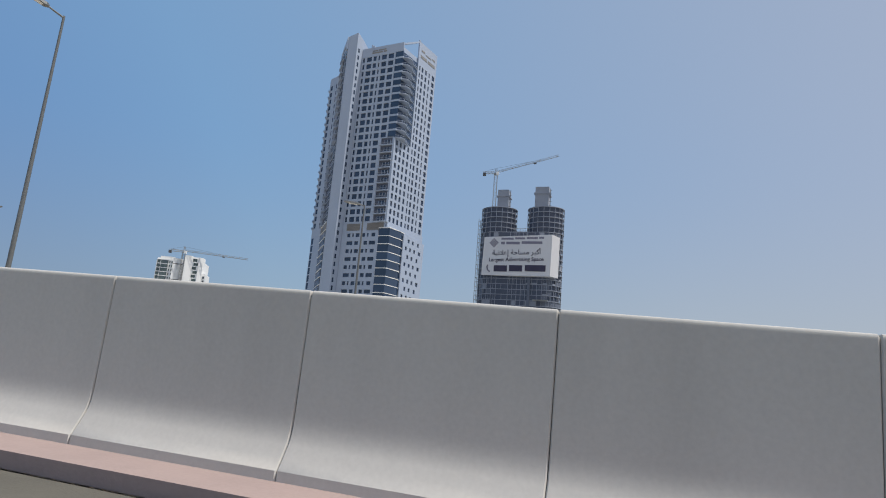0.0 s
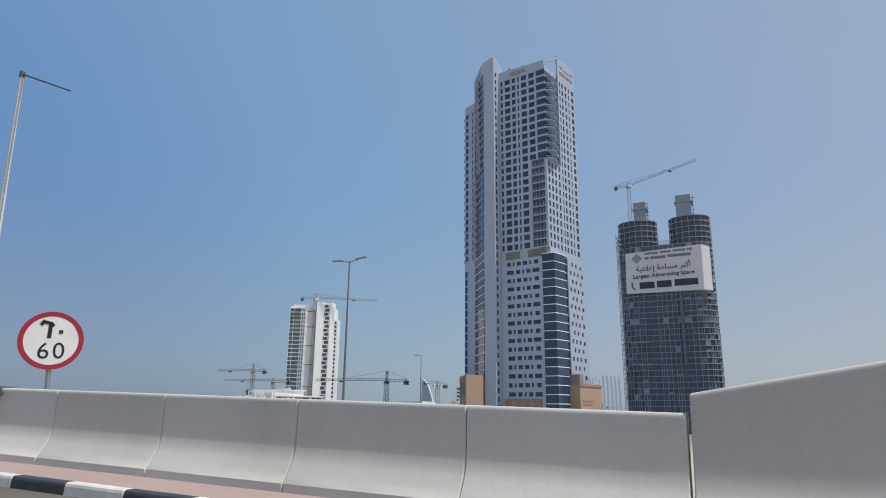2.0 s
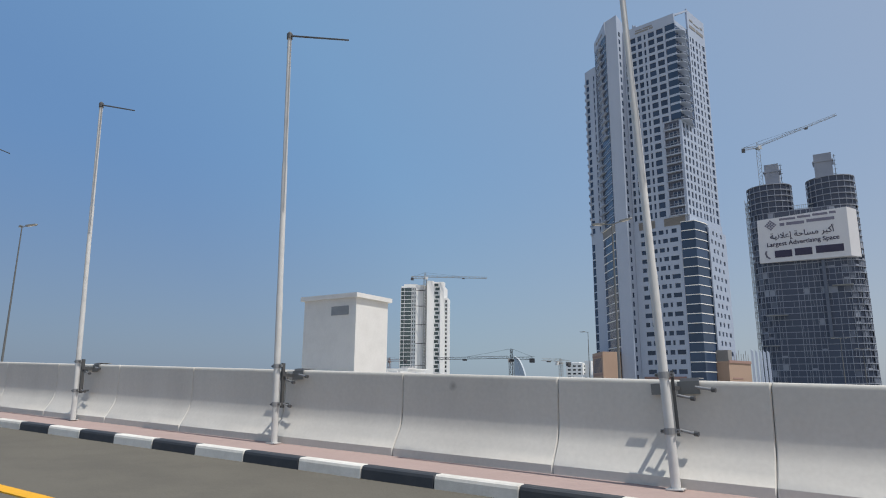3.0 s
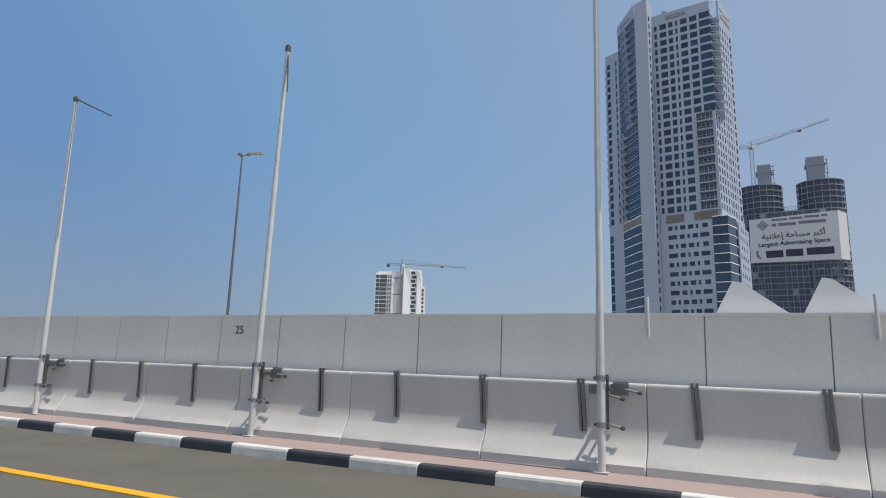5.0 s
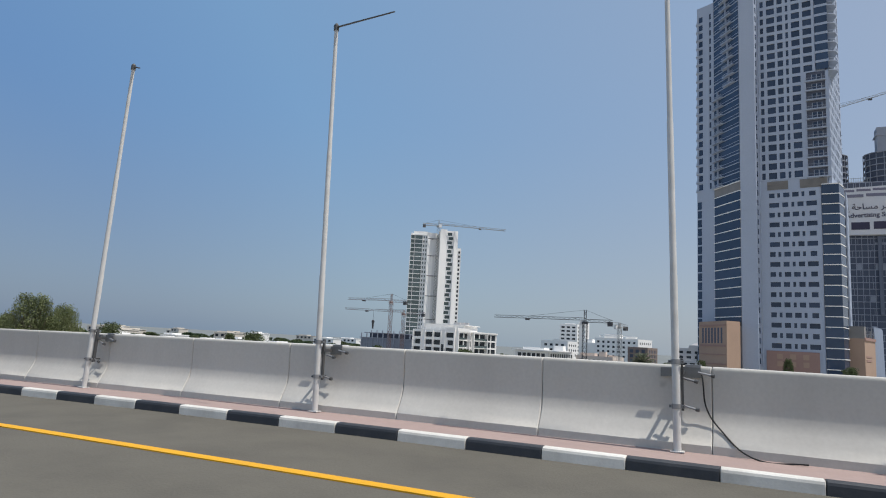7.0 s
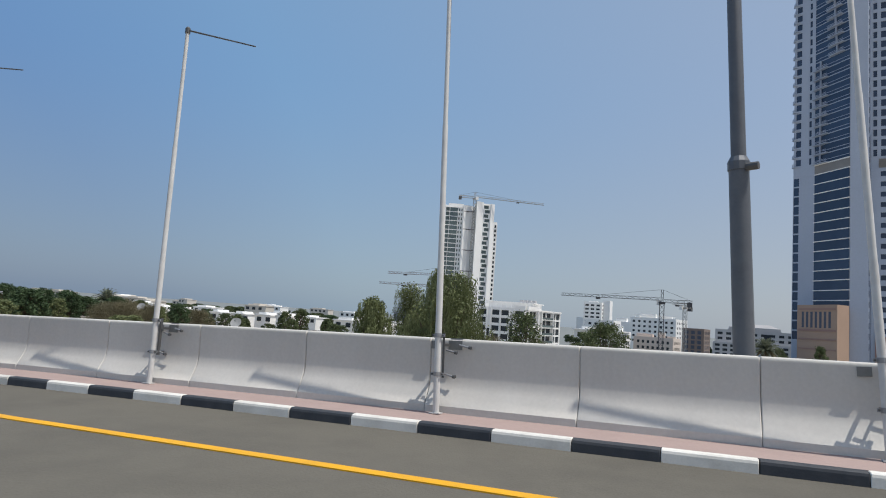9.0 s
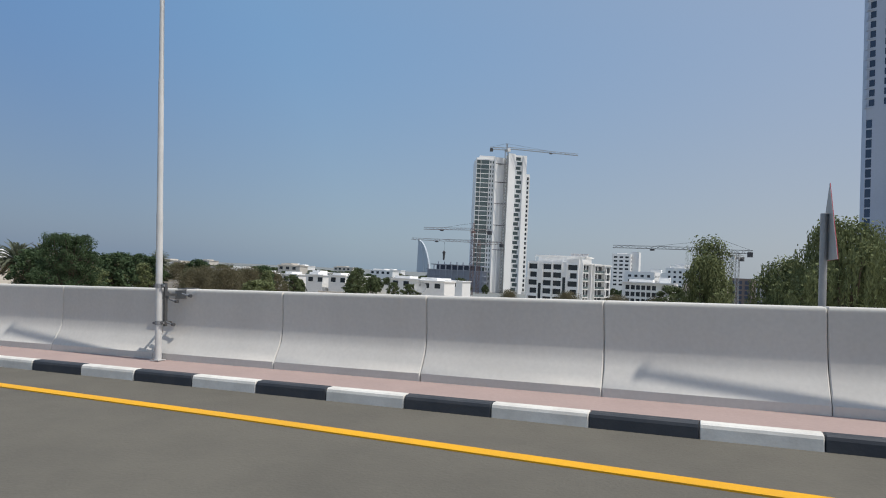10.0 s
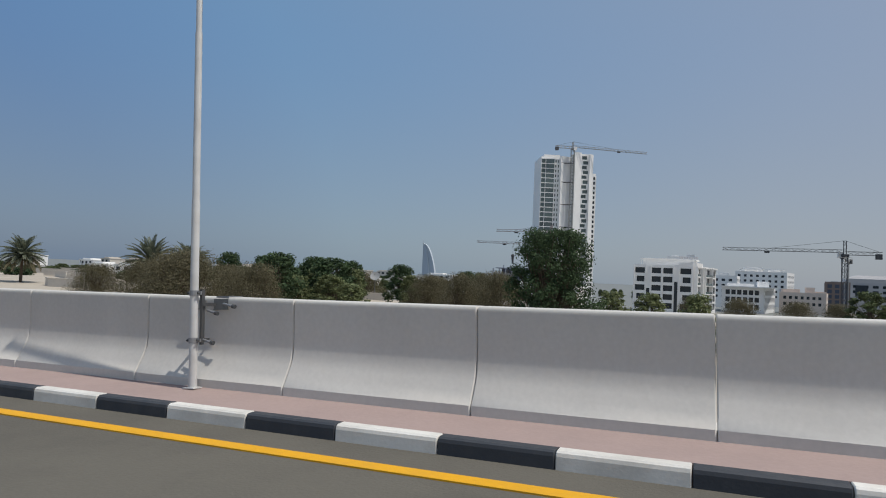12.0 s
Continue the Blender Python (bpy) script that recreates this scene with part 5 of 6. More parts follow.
part("parapet", Geo().box((0, -1.1, 13.25), (DS.w, 0, 13.9), DS.m), WHITE, db)
part("corner_parapet", Geo().box((17.0, -0.92, 13.9), (DF.w, 0.3, 15.2), DF.m).box((0, -1.12, 13.9), (9.0, 0.3, 15.2), DS.m), WHITE, db)
part("roof", block(DP, 13.0, 13.25, 0.6), WHITE, db)
part("penthouse", Geo().box((-283.5, 273.5, 13.2), (-263.5, 290, 16.6)), WHITE, db)
part("penthouse_roof", Geo().box((-284.6, 272.4, 16.6), (-262.6, 291, 17.0)), WHITE, db)
g = Geo()
for k in range(6):
    g.box((-284 + k * 2.4, 270, 13.2), (-283.8 + k * 2.4, 270.2, 15.9))
g.box((-284.2, 269.8, 15.8), (-270, 270.3, 16.05))
part("pergola", g, WHITE, db)
for k in range(4):
    part("roof_unit", Geo().box((-270 + 1.9 * k, 276, 17.0), (-268.6 + 1.9 * k, 278, 18.2)), GREY_R, db)
plain_building("office_block", [(-253.5, 318.0), (-236.5, 320.0), (-230.0, 346.0), (-250, 350)], 5.2, "low white building with rows of tall windows", WHITE, 3.2, 3, [(2.4, 1.8), (2.4, 1.7)], WIN_DK, 0.6, 2.7, 0.4, [((-251, 324, 5.2), (-240, 334, 7.0)), ((-254.5, 316.6, 5.3), (-230, 346, 5.75)), ((-238, 336, 5.2), (-233, 342, 8.4))])
plain_building("apartment_block", [(-243.5, 469.0), (-213.5, 467.0), (-207.0, 490.0), (-240, 496)], 15.8, "pale apartment block with small windows and a roof terrace", WHITE, 3.3, 5, [(3.6, 1.6), (3.4, 1.6)], WIN_DK, 0.9, 2.4, 0.3, [((-238, 474, 15.8), (-227, 486, 19.2)), ((-223, 474, 15.8), (-216, 482, 18.0)), ((-241, 470, 17.6), (-214, 472, 18.1)), ((-240.6, 470.4, 15.8), (-240.2, 470.8, 17.6)), ((-229.6, 470.4, 15.8), (-229.2, 470.8, 17.6)), ((-215, 470.4, 15.8), (-214.6, 470.8, 17.6)), ((-256, 474, -6), (-243.5, 490, 12.5)), ((-254, 476, 12.5), (-247, 486, 15.0))])
plain_building("apartment_block", [(-292.0, 556.0), (-277.5, 558.0), (-274.0, 580.0), (-289, 586)], 28.0, "slim white apartment building behind the others", WHITE, 3.3, 8, [(4.6, 2.8), (4, 2.0)], WIN_DK, 0.9, 2.4, 0.3, [((-289, 562, 28.0), (-282, 574, 29.4)), ((-277.0, 562, -6), (-271, 578, 30.6)), ((-299, 562, -6), (-292.2, 576, 15.0))])
g_b = plain_building("office_block", [(-188.6, 470.0), (-141.0, 468.0), (-136.0, 500.0), (-184, 505)], 11.4, "grey symmetrical building with a stepped gable", GREY_R, 3.3, 3, [(5.2, 3.0), (5, 3)], WIN_DK, 0.9, 2.6, 0.4)
part("gable", Geo().rings([[(-181, 469, 11.3), (-149, 469, 11.3), (-149, 484, 11.3), (-181, 484, 11.3)], [(-180, 469, 14.0), (-150, 469, 14.0), (-150, 484, 14.0), (-180, 484, 14.0)], [(-174, 471, 16.2), (-156, 471, 16.2), (-156, 482, 16.2), (-174, 482, 16.2)]]), GREY_R, g_b)
for x0, x1 in ((-190.0, -174.5), (-154.5, -139.0)):
    wing = Geo().box((x0, 465.5, GROUND), (x1, 470, 3.6))
    part("wing", wing, GREY_R, g_b)
    for i in range(3):
        for k in range(3):
            pane(2.9, 1.6, WIN_DK, g_b, Matrix.Translation((x0 + 1.4 + 4.6 * k, 465.42, -5.2 + 2.9 * i)))
for k in (-175.5, -159.5):
    part("tall_window", Geo().box((k, 468.2, 3.0), (k + 6.5, 469.4, 10.0)), WIN_DK, g_b)
plain_building("apartment_block", [(-262, 395.0), (-245.0, 394.0), (-243.0, 410.0), (-262, 412)], 11.2, "cream and white flats between the cranes", WHITE, 3.0, 4, [(3.6, 1.8), (3.6, 1.8)], WIN_DK, 0.9, 2.3, 0.3)
plain_building("apartment_block", [(-205.5, 372.0), (-195.0, 371.0), (-192.0, 390.0), (-203, 392)], 9.6, "brownish unfinished flats under the crane", SITE, 2.6, 5, [(3.2, 1.9), (3.2, 1.9)], B_SHADE, 0.6, 2.4, 0.3)
plain_building("apartment_block", [(-228, 345.0), (-209.0, 344.0), (-206.0, 360.0), (-226, 364)], 3.6, "low rosy flats with arcades and stepped roofs", ROSY, 2.9, 2, [(2.4, 1.2), (2.4, 1.2)], WIN_DK, 0.8, 2.2, 0.3, [((-227, 348, 3.6), (-219, 356, 5.6)), ((-216.5, 347, 3.6), (-213, 352, 6.6)), ((-212, 349, 3.6), (-208, 356, 4.8))])
# dark unfinished low building
un = thing("unfinished_building", "dark unfinished concrete building with open floors", "unfinished building")
UF = [(-381.0, 372.0), (-344.0, 378.0), (-348, 400), (-384, 394)]
for i in range(6):
    z = GROUND + 3.3 * i
    part("floor_slab", block(UF, z, z + 0.5, 0 if i < 5 else 3.0), B_CONC, un)
    if i < 5:
        # only the top storey's core is painted dark, for the shade behind its columns
        part("inner_core", block(UF, z + 0.5, z + 3.3, 7.0 if i == 4 else 1.6), B_SHADE if i == 4 else B_CONC, un)
UFf = Face(UF[0], UF[1])
for k in range(10):
    part("column", Geo().box((1 + k * 3.8, 0.2, GROUND), (1.6 + k * 3.8, 0.8, GROUND + 16.5), UFf.m), B_CONC, un)
for k in range(6):
    part("column", Geo().box((7 + k * 4.0, 2.6, GROUND + 16.5), (7.6 + k * 4.0, 3.2, GROUND + 18.6), UFf.m), B_CONC, un)

tower_crane(-211.0, 287.0, 18.5, 43.0, 12.0, "grey tower crane with long jib over the flats", 180.0, GROUND, 1.8, 0.0, 6.2, CRANE_D, 0.13)
tower_crane(-203.2, 330.0, 18.5, 14.0, 7.0, "small pale tower crane seen end on", 250.0, GROUND, 1.5, 0.0, 3.0, CRANE, 0.12)
tower_crane(-335.2, 331.2, 28.0, 30.0, 10.3, "reddish tower crane beside the white tower", 180.0, GROUND, 1.6, 0.0, 5.6, CRANE_R, 0.12)
short = tower_crane(-341.6, 359.4, 22.6, 45.0, 15.0, "second reddish tower crane with a skip on its hook", 178.0, GROUND, 1.6, 1.2, 3.4, CRANE_R, 0.12)
hook = part("hook_rope", Geo().tube((22.6, 0, 18.8), (22.6, 0, 24.2), 0.07, n=4), CRANE_D, short)
part("skip", Geo().rings([[(22.6 + q * math.cos(a), q * math.sin(a), z) for a in [math.pi * k / 4 for k in range(8)]] for z, q in ((13.2, 0.55), (14.6, 0.6), (17.0, 0.8), (18.0, 1.1), (18.8, 0.5))]), CRANE_D, hook)


# -- villas --
def villa(x, y, w, d, h, label, turn=0, wall=WHITE):
    root = thing("villa", label, "house", (x, y, gz(x, y) - 0.3), turn, "white villas among the trees")
    h += -1.0 - gz(x, y) + 0.3
    part("ground_storey", Geo().box((0, 0, 0), (w, d, h)), wall, root)
    part("upper_storey", Geo().box((w * 0.1, d * 0.15, h), (w * 0.6, d * 0.9, h + 0.9)), wall, root)
    part("roof_edge", Geo().box((-0.3, -0.3, h - 0.25), (w + 0.3, d + 0.3, h + 0.15)), wall, root)
    f = Face((0, 0), (w, 0))
    for k in range(max(2, int(w / 4))):
        win = part("window", Geo().box((1.0 + k * 4, -0.03, h - 2.4), (3.0 + k * 4, 0.1, h - 0.8)), WIN_DK, root)
        part("sill", Geo().box((0.9 + k * 4, -0.12, h - 2.52), (3.1 + k * 4, 0.05, h - 2.4)), wall, win)
    return root


V = "white flat-roofed villa half hidden by trees"
for x, y, w, d, h in ((-370, 195, 4.5, 9, 3.4), (-360, 196, 6, 9, 3.4), (-348.5, 195, 7, 8, 3.7), (-339, 195, 7, 9, 3.9), (-315, 196, 11, 9, 4.0), (-303, 195, 8.5, 9, 3.75), (-334, 256, 22, 12, 3.2), (-375, 258, 12, 10, 3.0),
                      (-420, 210, 12, 9, 3.4), (-400, 205, 7, 8, 3.2), (-440, 260, 11, 10, 4.0), (-463, 240, 10, 9, 4.2), (-395, 265, 9, 8, 3.8), (-480, 190, 12, 9, 4.2), (-520, 210, 12, 9, 4.0)):
    villa(x, y, w, d, h, V, random.uniform(-6, 6))
rnd = random.Random(11)
for i in range(22):
    x = -430 - 13 * i + rnd.uniform(-5, 5)
    villa(x, 300 + rnd.uniform(-40, 190), rnd.uniform(9, 18), 10, rnd.uniform(5.0, 7.4), "pale flat-roofed house in the far low quarter", rnd.uniform(-15, 15), (WHITE, CREAM, CREAM)[i % 3])
# low garden walls on the sand
for x, y, w, t in ((-372, 84, 14, 5), (-352, 92, 9, -8), (-330, 108, 16, 4), (-312, 112, 12, -3), (-296, 124, 14, 6), (-395, 105, 12, 0), (-345, 128, 18, 2), (-410, 120, 14, -4), (-446, 136, 22, 12), (-430, 128, 9, -20), (-470, 150, 26, 8), (-404, 112, 11, 15), (-381, 90, 8, -30), (-452, 170, 18, -6), (-520, 190, 30, 4), (-380, 130, 16, 0), (-360, 128, 12, -10)):
    g = Geo().box((0, 0, 0), (w, 0.3, 1.7)).box((-0.1, -0.1, 1.7), (w + 0.1, 0.4, 1.85))
    ob = solid("garden_wall", g, CREAM, "low cream garden wall on the sand", "wall", "", "garden walls")
    ob.matrix_basis = pose(x, y, gz(x, y) - 0.2, 0, 0, t)

# satellite dishes on the sand
def dish(x, y, z, r, label):
    base = gz(x, y) - 0.1
    root = thing("satellite_dish", label, "satellite dish", (x, y, base), 200, "satellite dishes")
    h = z - base
    part("post", Geo().tube((0, 0, 0), (0, 0, h - r * 0.3), 0.07, n=10), LAMP_GREY, root, smooth=True)
    m = Matrix.Translation((0, 0, h)) @ pose(0, 0, 0, -58, 0, 0)
    ring = lambda q, up: [tuple(m @ Vector((q * math.cos(math.pi * k / 12), q * math.sin(math.pi * k / 12), up))) for k in range(24)]
    part("reflector", Geo().rings([ring(0.02, 0.03), ring(r * 0.5, 0.03 + r * 0.07), ring(r, r * 0.28), ring(r, r * 0.28 - 0.03), ring(r * 0.5, r * 0.07 - 0.02), ring(0.02, -0.02)]), DISH, root, "grey shallow bowl", True)
    feed = part("feed_arm", Geo().tube(tuple(m @ Vector((0, -r * 0.95, r * 0.26))), tuple(m @ Vector((0, 0, r * 0.95))), 0.02, n=6), LAMP_GREY, root)
    part("feed_horn", Geo().tube(tuple(m @ Vector((0, 0, r * 0.82))), tuple(m @ Vector((0, 0, r * 1.05))), 0.06, 0.045, 8), STEEL, feed)
    return root


dish(-238.6, 54.0, 4.25, 0.58, "large grey satellite dish on a post on the sand")
dish(-320.8, 117.0, 3.7, 1.0, "grey satellite dish on a post among the bushes")

# far sail-shaped hotel on the coast
hotel = thing("sail_hotel", "pale sail-shaped hotel tower far away on the coast", "hotel", (-2212, 4400, GROUND), 0)
hotel.scale = (1.7, 1.2, 0.83)
def sail_edge(t, k):
    """The bowed edge of the sail at height t of 1; k: its reach."""
    return -28 + k * (math.sqrt(max(0.0, 1 - t * t)) * 0.72 + 0.28 * (1 - t))


for k, w, name in ((62, 7.0, "rib"), (34, 4.0, "rib")):
    rings = []
    for i in range(15):
        t = i / 14
        x = sail_edge(t, k)
        rings.append([(x - w, -9, 300 * t), (x + 0.6, -12, 300 * t), (x + 0.6, 8, 300 * t), (x - w, 10, 300 * t)])
    part(name, Geo().rings(rings), HAZE_RIB, hotel)
rings = []
for i in range(15):
    t = i / 14
    x = sail_edge(t, 58)
    rings.append([(-27.5, -4, 298 * t), (x, -8, 298 * t), (x, 6, 298 * t), (-27.5, 10, 298 * t)])
part("sail", Geo().rings(rings), HAZE_W, hotel)
part("mast", Geo().tube((-30, 0, 0), (-30, 0, 322), 2.2, 0.8, 8), HAZE_RIB, hotel)
# ---- trees, palms and bushes ----
rnd = random.Random(7)


def leaf_cloud(g, c, r, count, size, flat=0.85, slim=0.34):
    """Many small leaf plates about a clump, thinning outwards."""
    for _ in range(count):
        d = Vector((rnd.gauss(0, 1), rnd.gauss(0, 1), rnd.gauss(0, 1))).normalized() * rnd.uniform(0.35, 1.12)
        p = Vector(c) + Vector((d.x * r, d.y * r, d.z * r * flat))
        n = (d.normalized() * 0.7 + Vector((rnd.uniform(-1, 1), rnd.uniform(-1, 1), rnd.uniform(-0.3, 1)))).normalized()
        a = Matrix.Rotation(rnd.uniform(0, 6.3), 3, n) @ n.orthogonal().normalized()
        b = n.cross(a).normalized()
        s = size * rnd.uniform(0.55, 1.4)
        g.add([p - a * s * 0.5, p + b * s * slim, p + a * s * 0.6, p - b * s * slim], [(0, 1, 2, 3)])


def limb(g, p0, p1, r0, r1, bend=0.3):
    p0, p1 = Vector(p0), Vector(p1)
    mid = (p0 + p1) / 2 + Vector((rnd.uniform(-bend, bend), rnd.uniform(-bend, bend), rnd.uniform(0, bend)))
    g.tube(p0, mid, r0, (r0 + r1) / 2, 6, False)
    g.tube(mid, p1, (r0 + r1) / 2, r1, 6, False)


def tree(x, y, top, width, label, leaf=None, kind="broad", low=0.25, clumps=40, leaves=80, size=0.3, category="tree", name="tree", spread=(0.16, 0.30), slim=0.34):
    """A trunk with limbs to many leaf clumps of uneven size; kind gives the crown's outline."""
    leaf = leaf or LEAF
    root = thing(name, label, category, (x, y, gz(x, y)), rnd.uniform(0, 360), "trees and bushes beyond the parapet")
    h, r = top - gz(x, y), width / 2
    tr, cr = Geo(), Geo()
    k = max(0.10, h * 0.026)
    fork = Vector((rnd.uniform(-0.2, 0.2), rnd.uniform(-0.2, 0.2), h * (0.12 if kind == "bush" else 0.34)))
    tr.tube((0, 0, -0.1), (0, 0, h * 0.08), k * 1.35, k, 9)
    limb(tr, (0, 0, h * 0.07), fork, k, k * 0.75, 0.12)
    for i in range(clumps):
        t = (i + rnd.random()) / clumps
        a = i * 2.399 + rnd.uniform(-0.5, 0.5)
        if kind == "cone":
            q = r * (1.0 - 0.46 * t ** 2)
        elif kind == "bush":
            q = r * math.sqrt(max(0.05, 1 - (t * 0.95) ** 2))
        else:
            q = r * math.sqrt(max(0.04, 1 - ((t - 0.38) / 0.64) ** 2))
        rr = r * rnd.uniform(*spread)
        d = max(0.0, q - rr * 0.6) * math.sqrt(rnd.uniform(0.12, 1.0)) * rnd.uniform(0.85, 1.1)
        c = Vector((math.cos(a) * d, math.sin(a) * d, min(h * (low + (1.0 - low) * t), h - rr * 0.8)))
        limb(tr, (fork.x, fork.y, min(fork.z, c.z)), c, k * 0.32, k * 0.06, 0.3)
        leaf_cloud(cr, c, rr, leaves, size, slim=slim)
        if kind == "willow":
            for _ in range(26):
                b = rnd.uniform(0, 6.3)
                e = c + Vector((math.cos(b) * rr, math.sin(b) * rr, rr * rnd.uniform(-0.4, 0.4)))
                for s in range(int(rnd.uniform(0.08, 0.26) * h / 0.13)):
                    p = e + Vector((rnd.uniform(-0.08, 0.08), rnd.uniform(-0.08, 0.08), -s * 0.13))
                    if p.z < h * 0.1:
                        break
                    u = Vector((rnd.uniform(-0.5, 0.5), rnd.uniform(-0.5, 0.5), -1)).normalized()
                    v = u.orthogonal().normalized()
                    cr.add([p, p + v * 0.028 + u * 0.10, p + u * 0.26, p - v * 0.028 + u * 0.10], [(0, 1, 2, 3)])
    part("trunk", tr, BARK, root, smooth=True)
    part("crown", cr, leaf, root)
    return root


def again(ob, x, y, top, width, h0, w0, label=""):
    """A copy of a tree, turned and sized to another place."""
    s, q = width / w0, (top - gz(x, y)) / h0
    c = copy_thing(ob, pose(x, y, gz(x, y), 0, 0, rnd.uniform(0, 360)) @ Matrix.Diagonal((s, s, q, 1)))
    if label:
        c["label"] = label
    return c


def palm(x, y, top, spread, label):
    base = gz(x, y)
    root = thing("palm_tree", label, "palm tree", (x, y, base), rnd.uniform(0, 360), "date palms on the sand")
    h = top - base - spread * 0.72
    rings = []
    for i in range(15):
        q = 0.30 - 0.006 * i + (0.035 if i % 2 else 0)
        rings.append([(q * math.cos(2 * math.pi * k / 9), q * math.sin(2 * math.pi * k / 9), h * i / 14) for k in range(9)])
    part("trunk", Geo().rings(rings), BARK, root)
    for f in range(84):
        a, el = f * 2.399 + rnd.uniform(-0.2, 0.2), 1.5 - 2.1 * (f / 84) ** 0.95 + rnd.uniform(-0.1, 0.1)
        g = Geo()
        d = Vector((math.cos(a), math.sin(a), 0))
        side = Vector((-d.y, d.x, 0))
        pts, L = [], spread * rnd.uniform(0.9, 1.15)
        p, e = Vector((0, 0, h)), el
        for s in range(9):
            pts.append(p.copy())
            p = p + (d * math.cos(e) + Vector((0, 0, math.sin(e)))) * L / 8
            e -= 0.05 + 0.017 * s
        for s in range(8):
            g.tube(pts[s], pts[s + 1], 0.045 - 0.004 * s, n=3, caps=False)
            fw = (pts[s + 1] - pts[s]).normalized()
            for q in range(6):
                c = pts[s].lerp(pts[s + 1], q / 6)
                ll = spread * 0.23 * (1 - abs(s - 3.5) / 6) * rnd.uniform(0.8, 1.15)
                for sg in (-1, 1):
                    t = (fw * 0.8 + side * sg * 0.62 + Vector((0, 0, 0.28))).normalized() * ll
                    g.add([c - fw * 0.09, c + fw * 0.09 + t * 0.35, c + t], [(0, 1, 2)])
        part("frond", g, LEAF_P if f < 68 else LEAF_DRY, root)
    return root


# beside the flyover
W = "drooping green willow-like tree beyond the parapet"
tree(-207.7, 37.4, 9.5, 6.0, W, LEAF_W, "willow", 0.30, 60, 150, 0.15, spread=(0.18, 0.32))
tree(-214.0, 44.9, 9.0, 4.4, "slim drooping green tree beyond the parapet", LEAF_W, "willow", 0.2, 40, 150, 0.14, spread=(0.25, 0.42))
tree(-210.0, 40.5, 7.6, 4.6, W, LEAF_W, "willow", 0.15, 46, 150, 0.15, spread=(0.2, 0.34))
tree(-204.2, 43.0, 7.3, 4.0, "small dusty green tree beyond the parapet", LEAF, "broad", 0.12, 50, 190, 0.13, spread=(0.2, 0.36))
tree(-201.0, 60.0, 7.1, 6.2, "small dusty green tree beyond the parapet", LEAF, "broad", 0.12, 60, 170, 0.16, spread=(0.18, 0.32))
tree(-214.0, 38.9, 7.6, 3.2, "small dusty green tree beyond the parapet", LEAF_W, "willow", 0.12, 46, 150, 0.14, spread=(0.2, 0.36))
tree(-266.4, 39.5, 7.6, 7.0, "dense upright dark green tree beyond the parapet", LEAF_D, "cone", 0.02, 260, 170, 0.125, spread=(0.09, 0.20))
for x, y, top, s in ((-337.4, 75.4, 7.5, 4.2), (-336.6, 82.2, 6.9, 4.2), (-388.9, 90.3, 8.0, 4.6), (-349.0, 96.0, 7.0, 3.8), (-372.0, 150.0, 7.0, 4.2), (-176.5, 215.0, 6.4, 4.0)):
    palm(x, y, top, s, "date palm with arching grey-green fronds")

# kinds to repeat
dark = tree(-340.0, 96.0, 7.1, 6.6, "dark green round-headed garden tree", LEAF_D, "broad", 0.12, 60, 90, 0.32)
green = tree(-302.4, 150.0, 5.0, 6.0, "bushy green garden tree among the villas", LEAF, "broad", 0.10, 50, 90, 0.32)
dry = tree(-298.2, 42.7, 5.8, 9.4, "dry brownish thorn bush on the sand", LEAF_DRY, "bush", 0.03, 90, 260, 0.22, "bush", "bush", (0.22, 0.40), 0.13)
far_dark = tree(-470.0, 230.0, 4.6, 8.0, "dark green tree of the quarter behind", LEAF_D, "broad", 0.1, 34, 40, 0.7)
far_green = tree(-450.0, 235.0, 4.4, 8.0, "green tree of the quarter behind", LEAF, "broad", 0.1, 34, 40, 0.7)
shrub = tree(-276.5, 80.5, 4.8, 3.6, "bright green shrub on the sand", LEAF_W, "bush", 0.05, 40, 90, 0.2, "bush", "bush", (0.2, 0.34))
for x, y, t, w in ((-303.5, 62.3, 6.3, 6.8), (-307, 78.6, 6.3, 8.6), (-329.0, 92.0, 6.6, 6.0), (-316.0, 88.0, 6.6, 6.8), (-310.5, 90.0, 6.2, 6.0), (-304.0, 95.0, 6.0, 6.0), (-322.5, 98.0, 6.6, 6.0), (-334.0, 112, 5.4, 8), (-296, 104, 5.4, 6), (-355, 118, 4.6, 8), (-347, 124, 4.6, 8)):
    again(dark, x, y, t, w, 7.1 - gz(-340, 96), 6.6)
for x, y, t, w in ((-290.0, 160, 2.2, 7.0), (-323, 187.6, 6.0, 8.0), (-283.0, 118, 2.3, 5.0), (-318, 175, 2.6, 7), (-342, 178, 2.6, 8), (-356, 188, 2.4, 8), (-223.3, 180.3, 5.2, 11.0), (-171, 236, 4.2, 6), (-134, 240, 7.8, 5), (-118, 228, 6.2, 8), (-106, 226, 5.4, 7), (-160, 232, 5.8, 6), (-309, 187, 1.8, 6)):
    again(green, x, y, t, w, 5.0 - gz(-302.4, 150), 6.0)
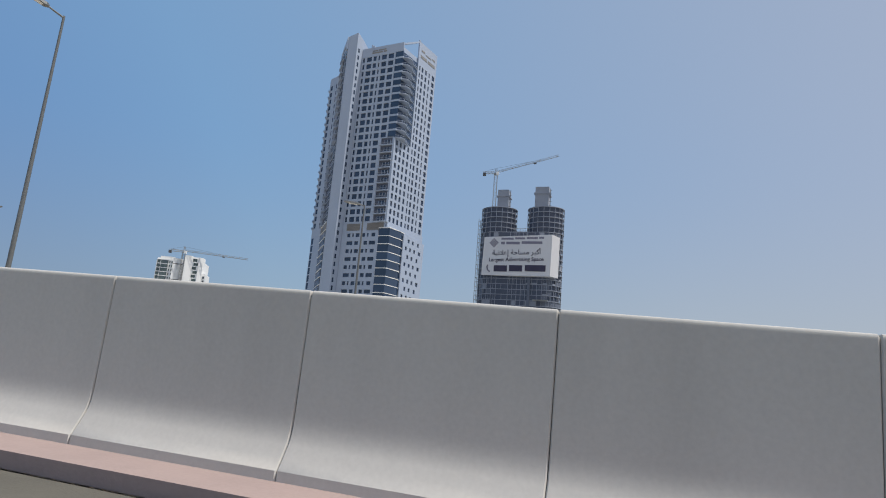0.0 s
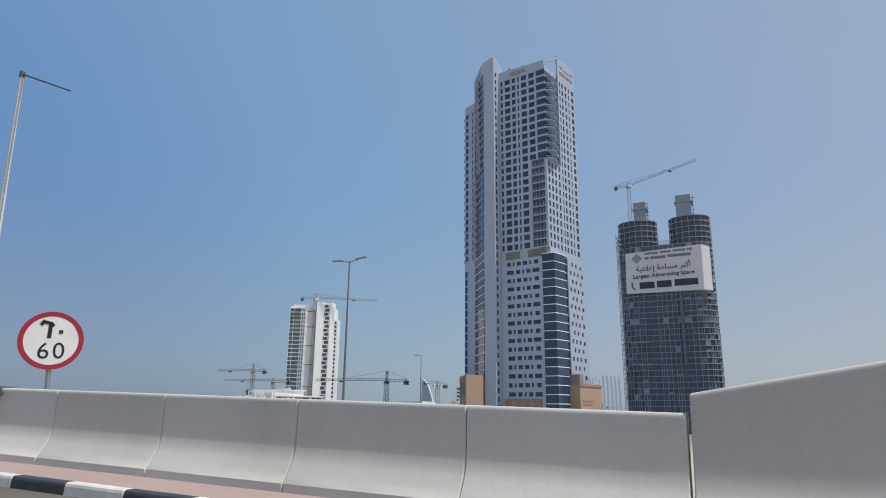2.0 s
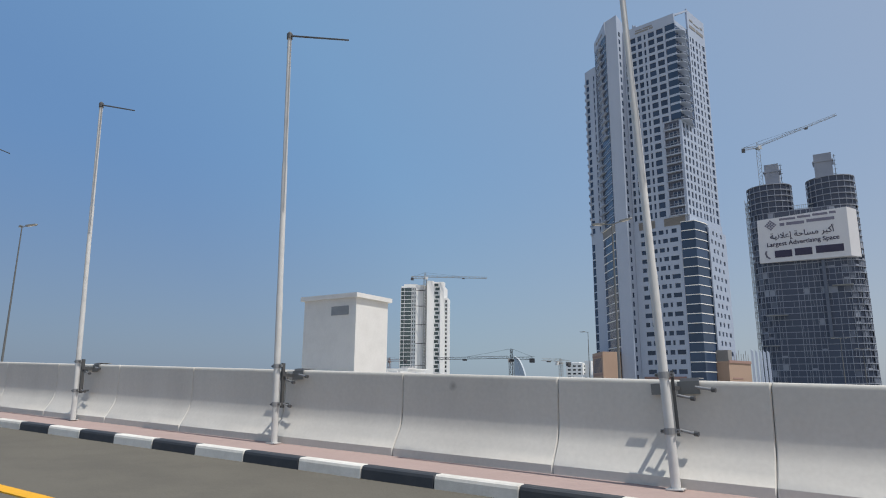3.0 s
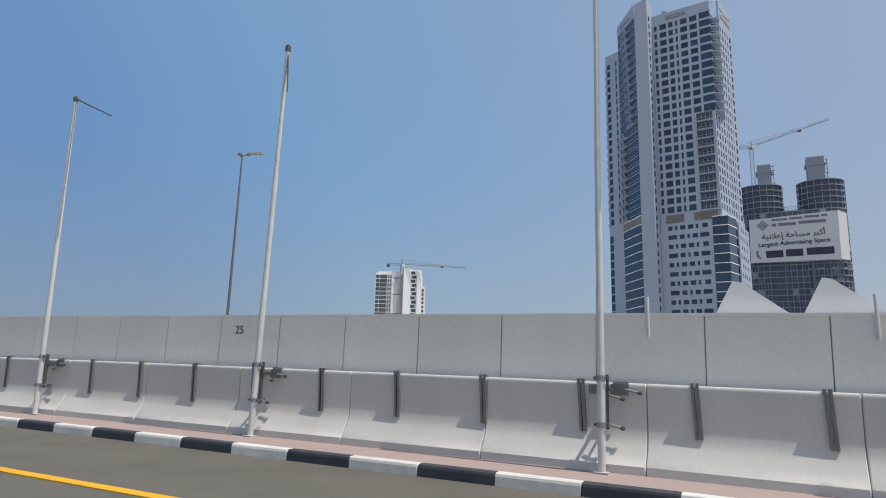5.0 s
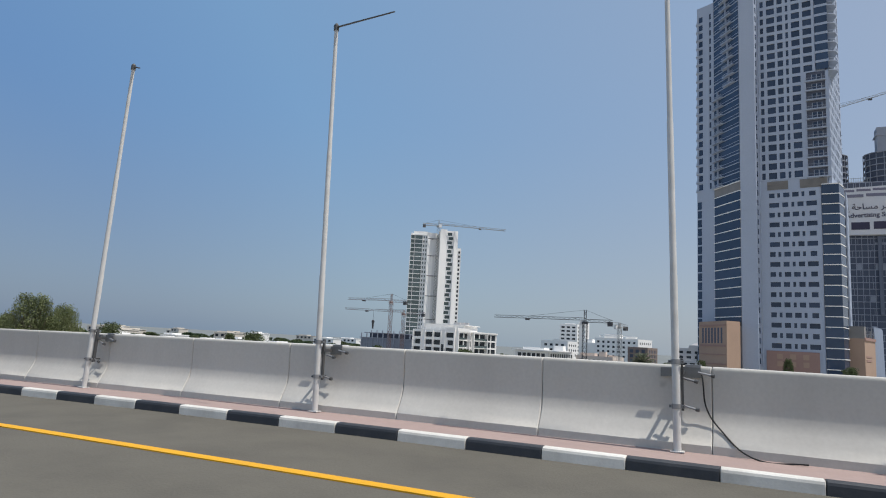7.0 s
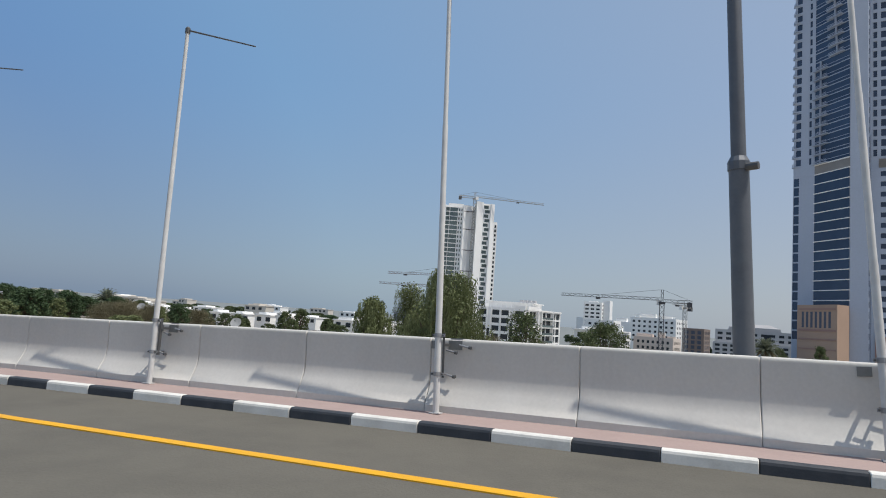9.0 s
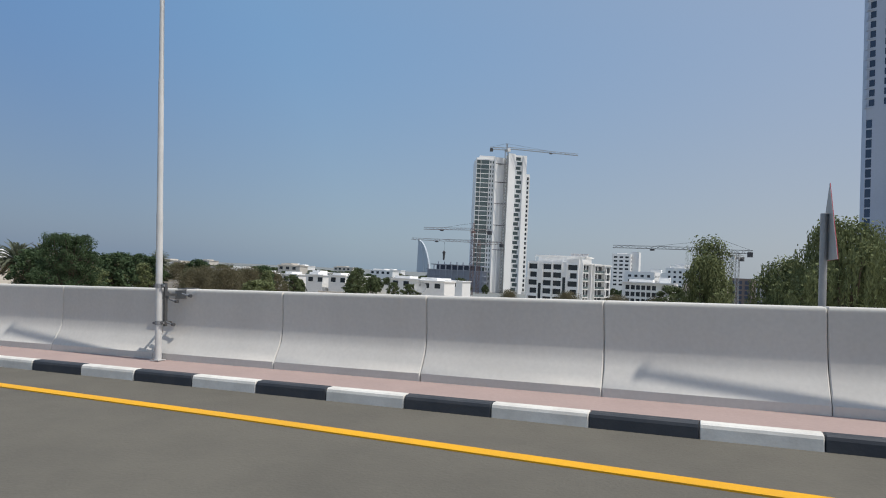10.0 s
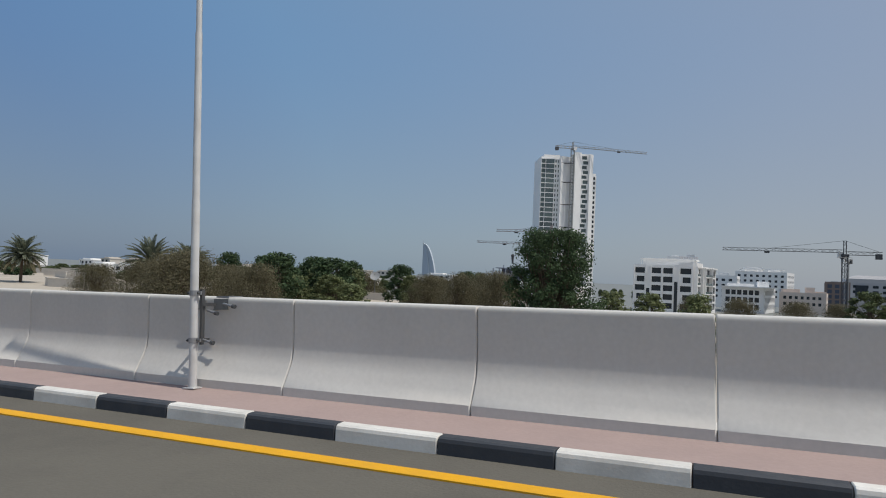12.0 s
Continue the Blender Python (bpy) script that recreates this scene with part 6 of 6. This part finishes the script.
for x, y, t, w in ((-292.0, 44.0, 4.9, 5.4), (-303.5, 46.0, 5.3, 6.0), (-309, 48, 4.8, 5.5), (-281.8, 77.4, 5.4, 6.6), (-288.0, 80.0, 5.0, 6.0), (-294.5, 84, 4.6, 6), (-352, 140, 5.4, 11), (-333, 88, 4.8, 7.0), (-288, 90, 5.2, 6.0), (-300, 100, 4.4, 7), (-322, 76, 4.2, 7), (-251, 180, 2.2, 10), (-238, 182, 2.0, 10), (-342, 70, 4.0, 8), (-228, 190, 1.9, 9), (-217, 188, 1.8, 9), (-262, 160, 2.2, 6), (-325, 120, 4.6, 9), (-310, 125, 4.2, 8)):
    again(dry, x, y, t, w * 1.15, 5.8 - gz(-298.2, 42.7), 9.4)
for x, y, t, w in ((-299.5, 68.0, 3.8, 5.0), (-303.0, 72.0, 4.0, 5.5), (-309, 74, 3.6, 6), (-295, 64, 3.2, 5), (-315, 80, 4.0, 6), (-266.5, 66.0, 3.7, 5.0), (-262.5, 60.0, 3.8, 4.6), (-258.5, 57.0, 3.9, 4.2), (-312, 83, 5.0, 5), (-306, 84, 4.9, 5), (-299, 88, 4.4, 4.4)):
    again(shrub, x, y, t, w, 4.8 - gz(-276.5, 80.5), 3.6)
# the green of the quarter behind, in loose rows
for y0, n in ((135, 20), (175, 22), (215, 24), (265, 26), (330, 30), (420, 40)):
    for i in range(n):
        x = -600 + 270 * (i + rnd.uniform(-0.45, 0.45)) / n
        y = y0 + rnd.uniform(-14, 14)
        if -390 < x < -320 and 355 < y < 432:
            continue
        kind, h0, w0 = ((far_dark, 4.6 - gz(-470, 230), 8.0), (far_green, 4.4 - gz(-450, 235), 8.0), (far_green, 4.4 - gz(-450, 235), 8.0))[rnd.randrange(3)]
        again(kind, x, y, rnd.uniform(-0.4, 1.5) + y0 * 0.005, rnd.uniform(5, 9) + y0 * 0.01, h0, w0)
for y0, n in ((365, 12), (500, 34)):
    for i in range(n):
        x = -335 + 190 * (i + rnd.uniform(-0.45, 0.45)) / n
        y = y0 + rnd.uniform(-8, 8)
        if (-328 < x < -250 and 250 < y < 375) or (-256 < x < -180 and 314 < y < 480) or -115 > x > -170 and y < 300:
            continue
        kind, h0, w0 = ((far_dark, 4.6 - gz(-470, 230), 8.0), (far_green, 4.4 - gz(-450, 235), 8.0))[rnd.randrange(2)]
        again(kind, x, y, rnd.uniform(-1.5, 0.8), rnd.uniform(4, 7), h0, w0)
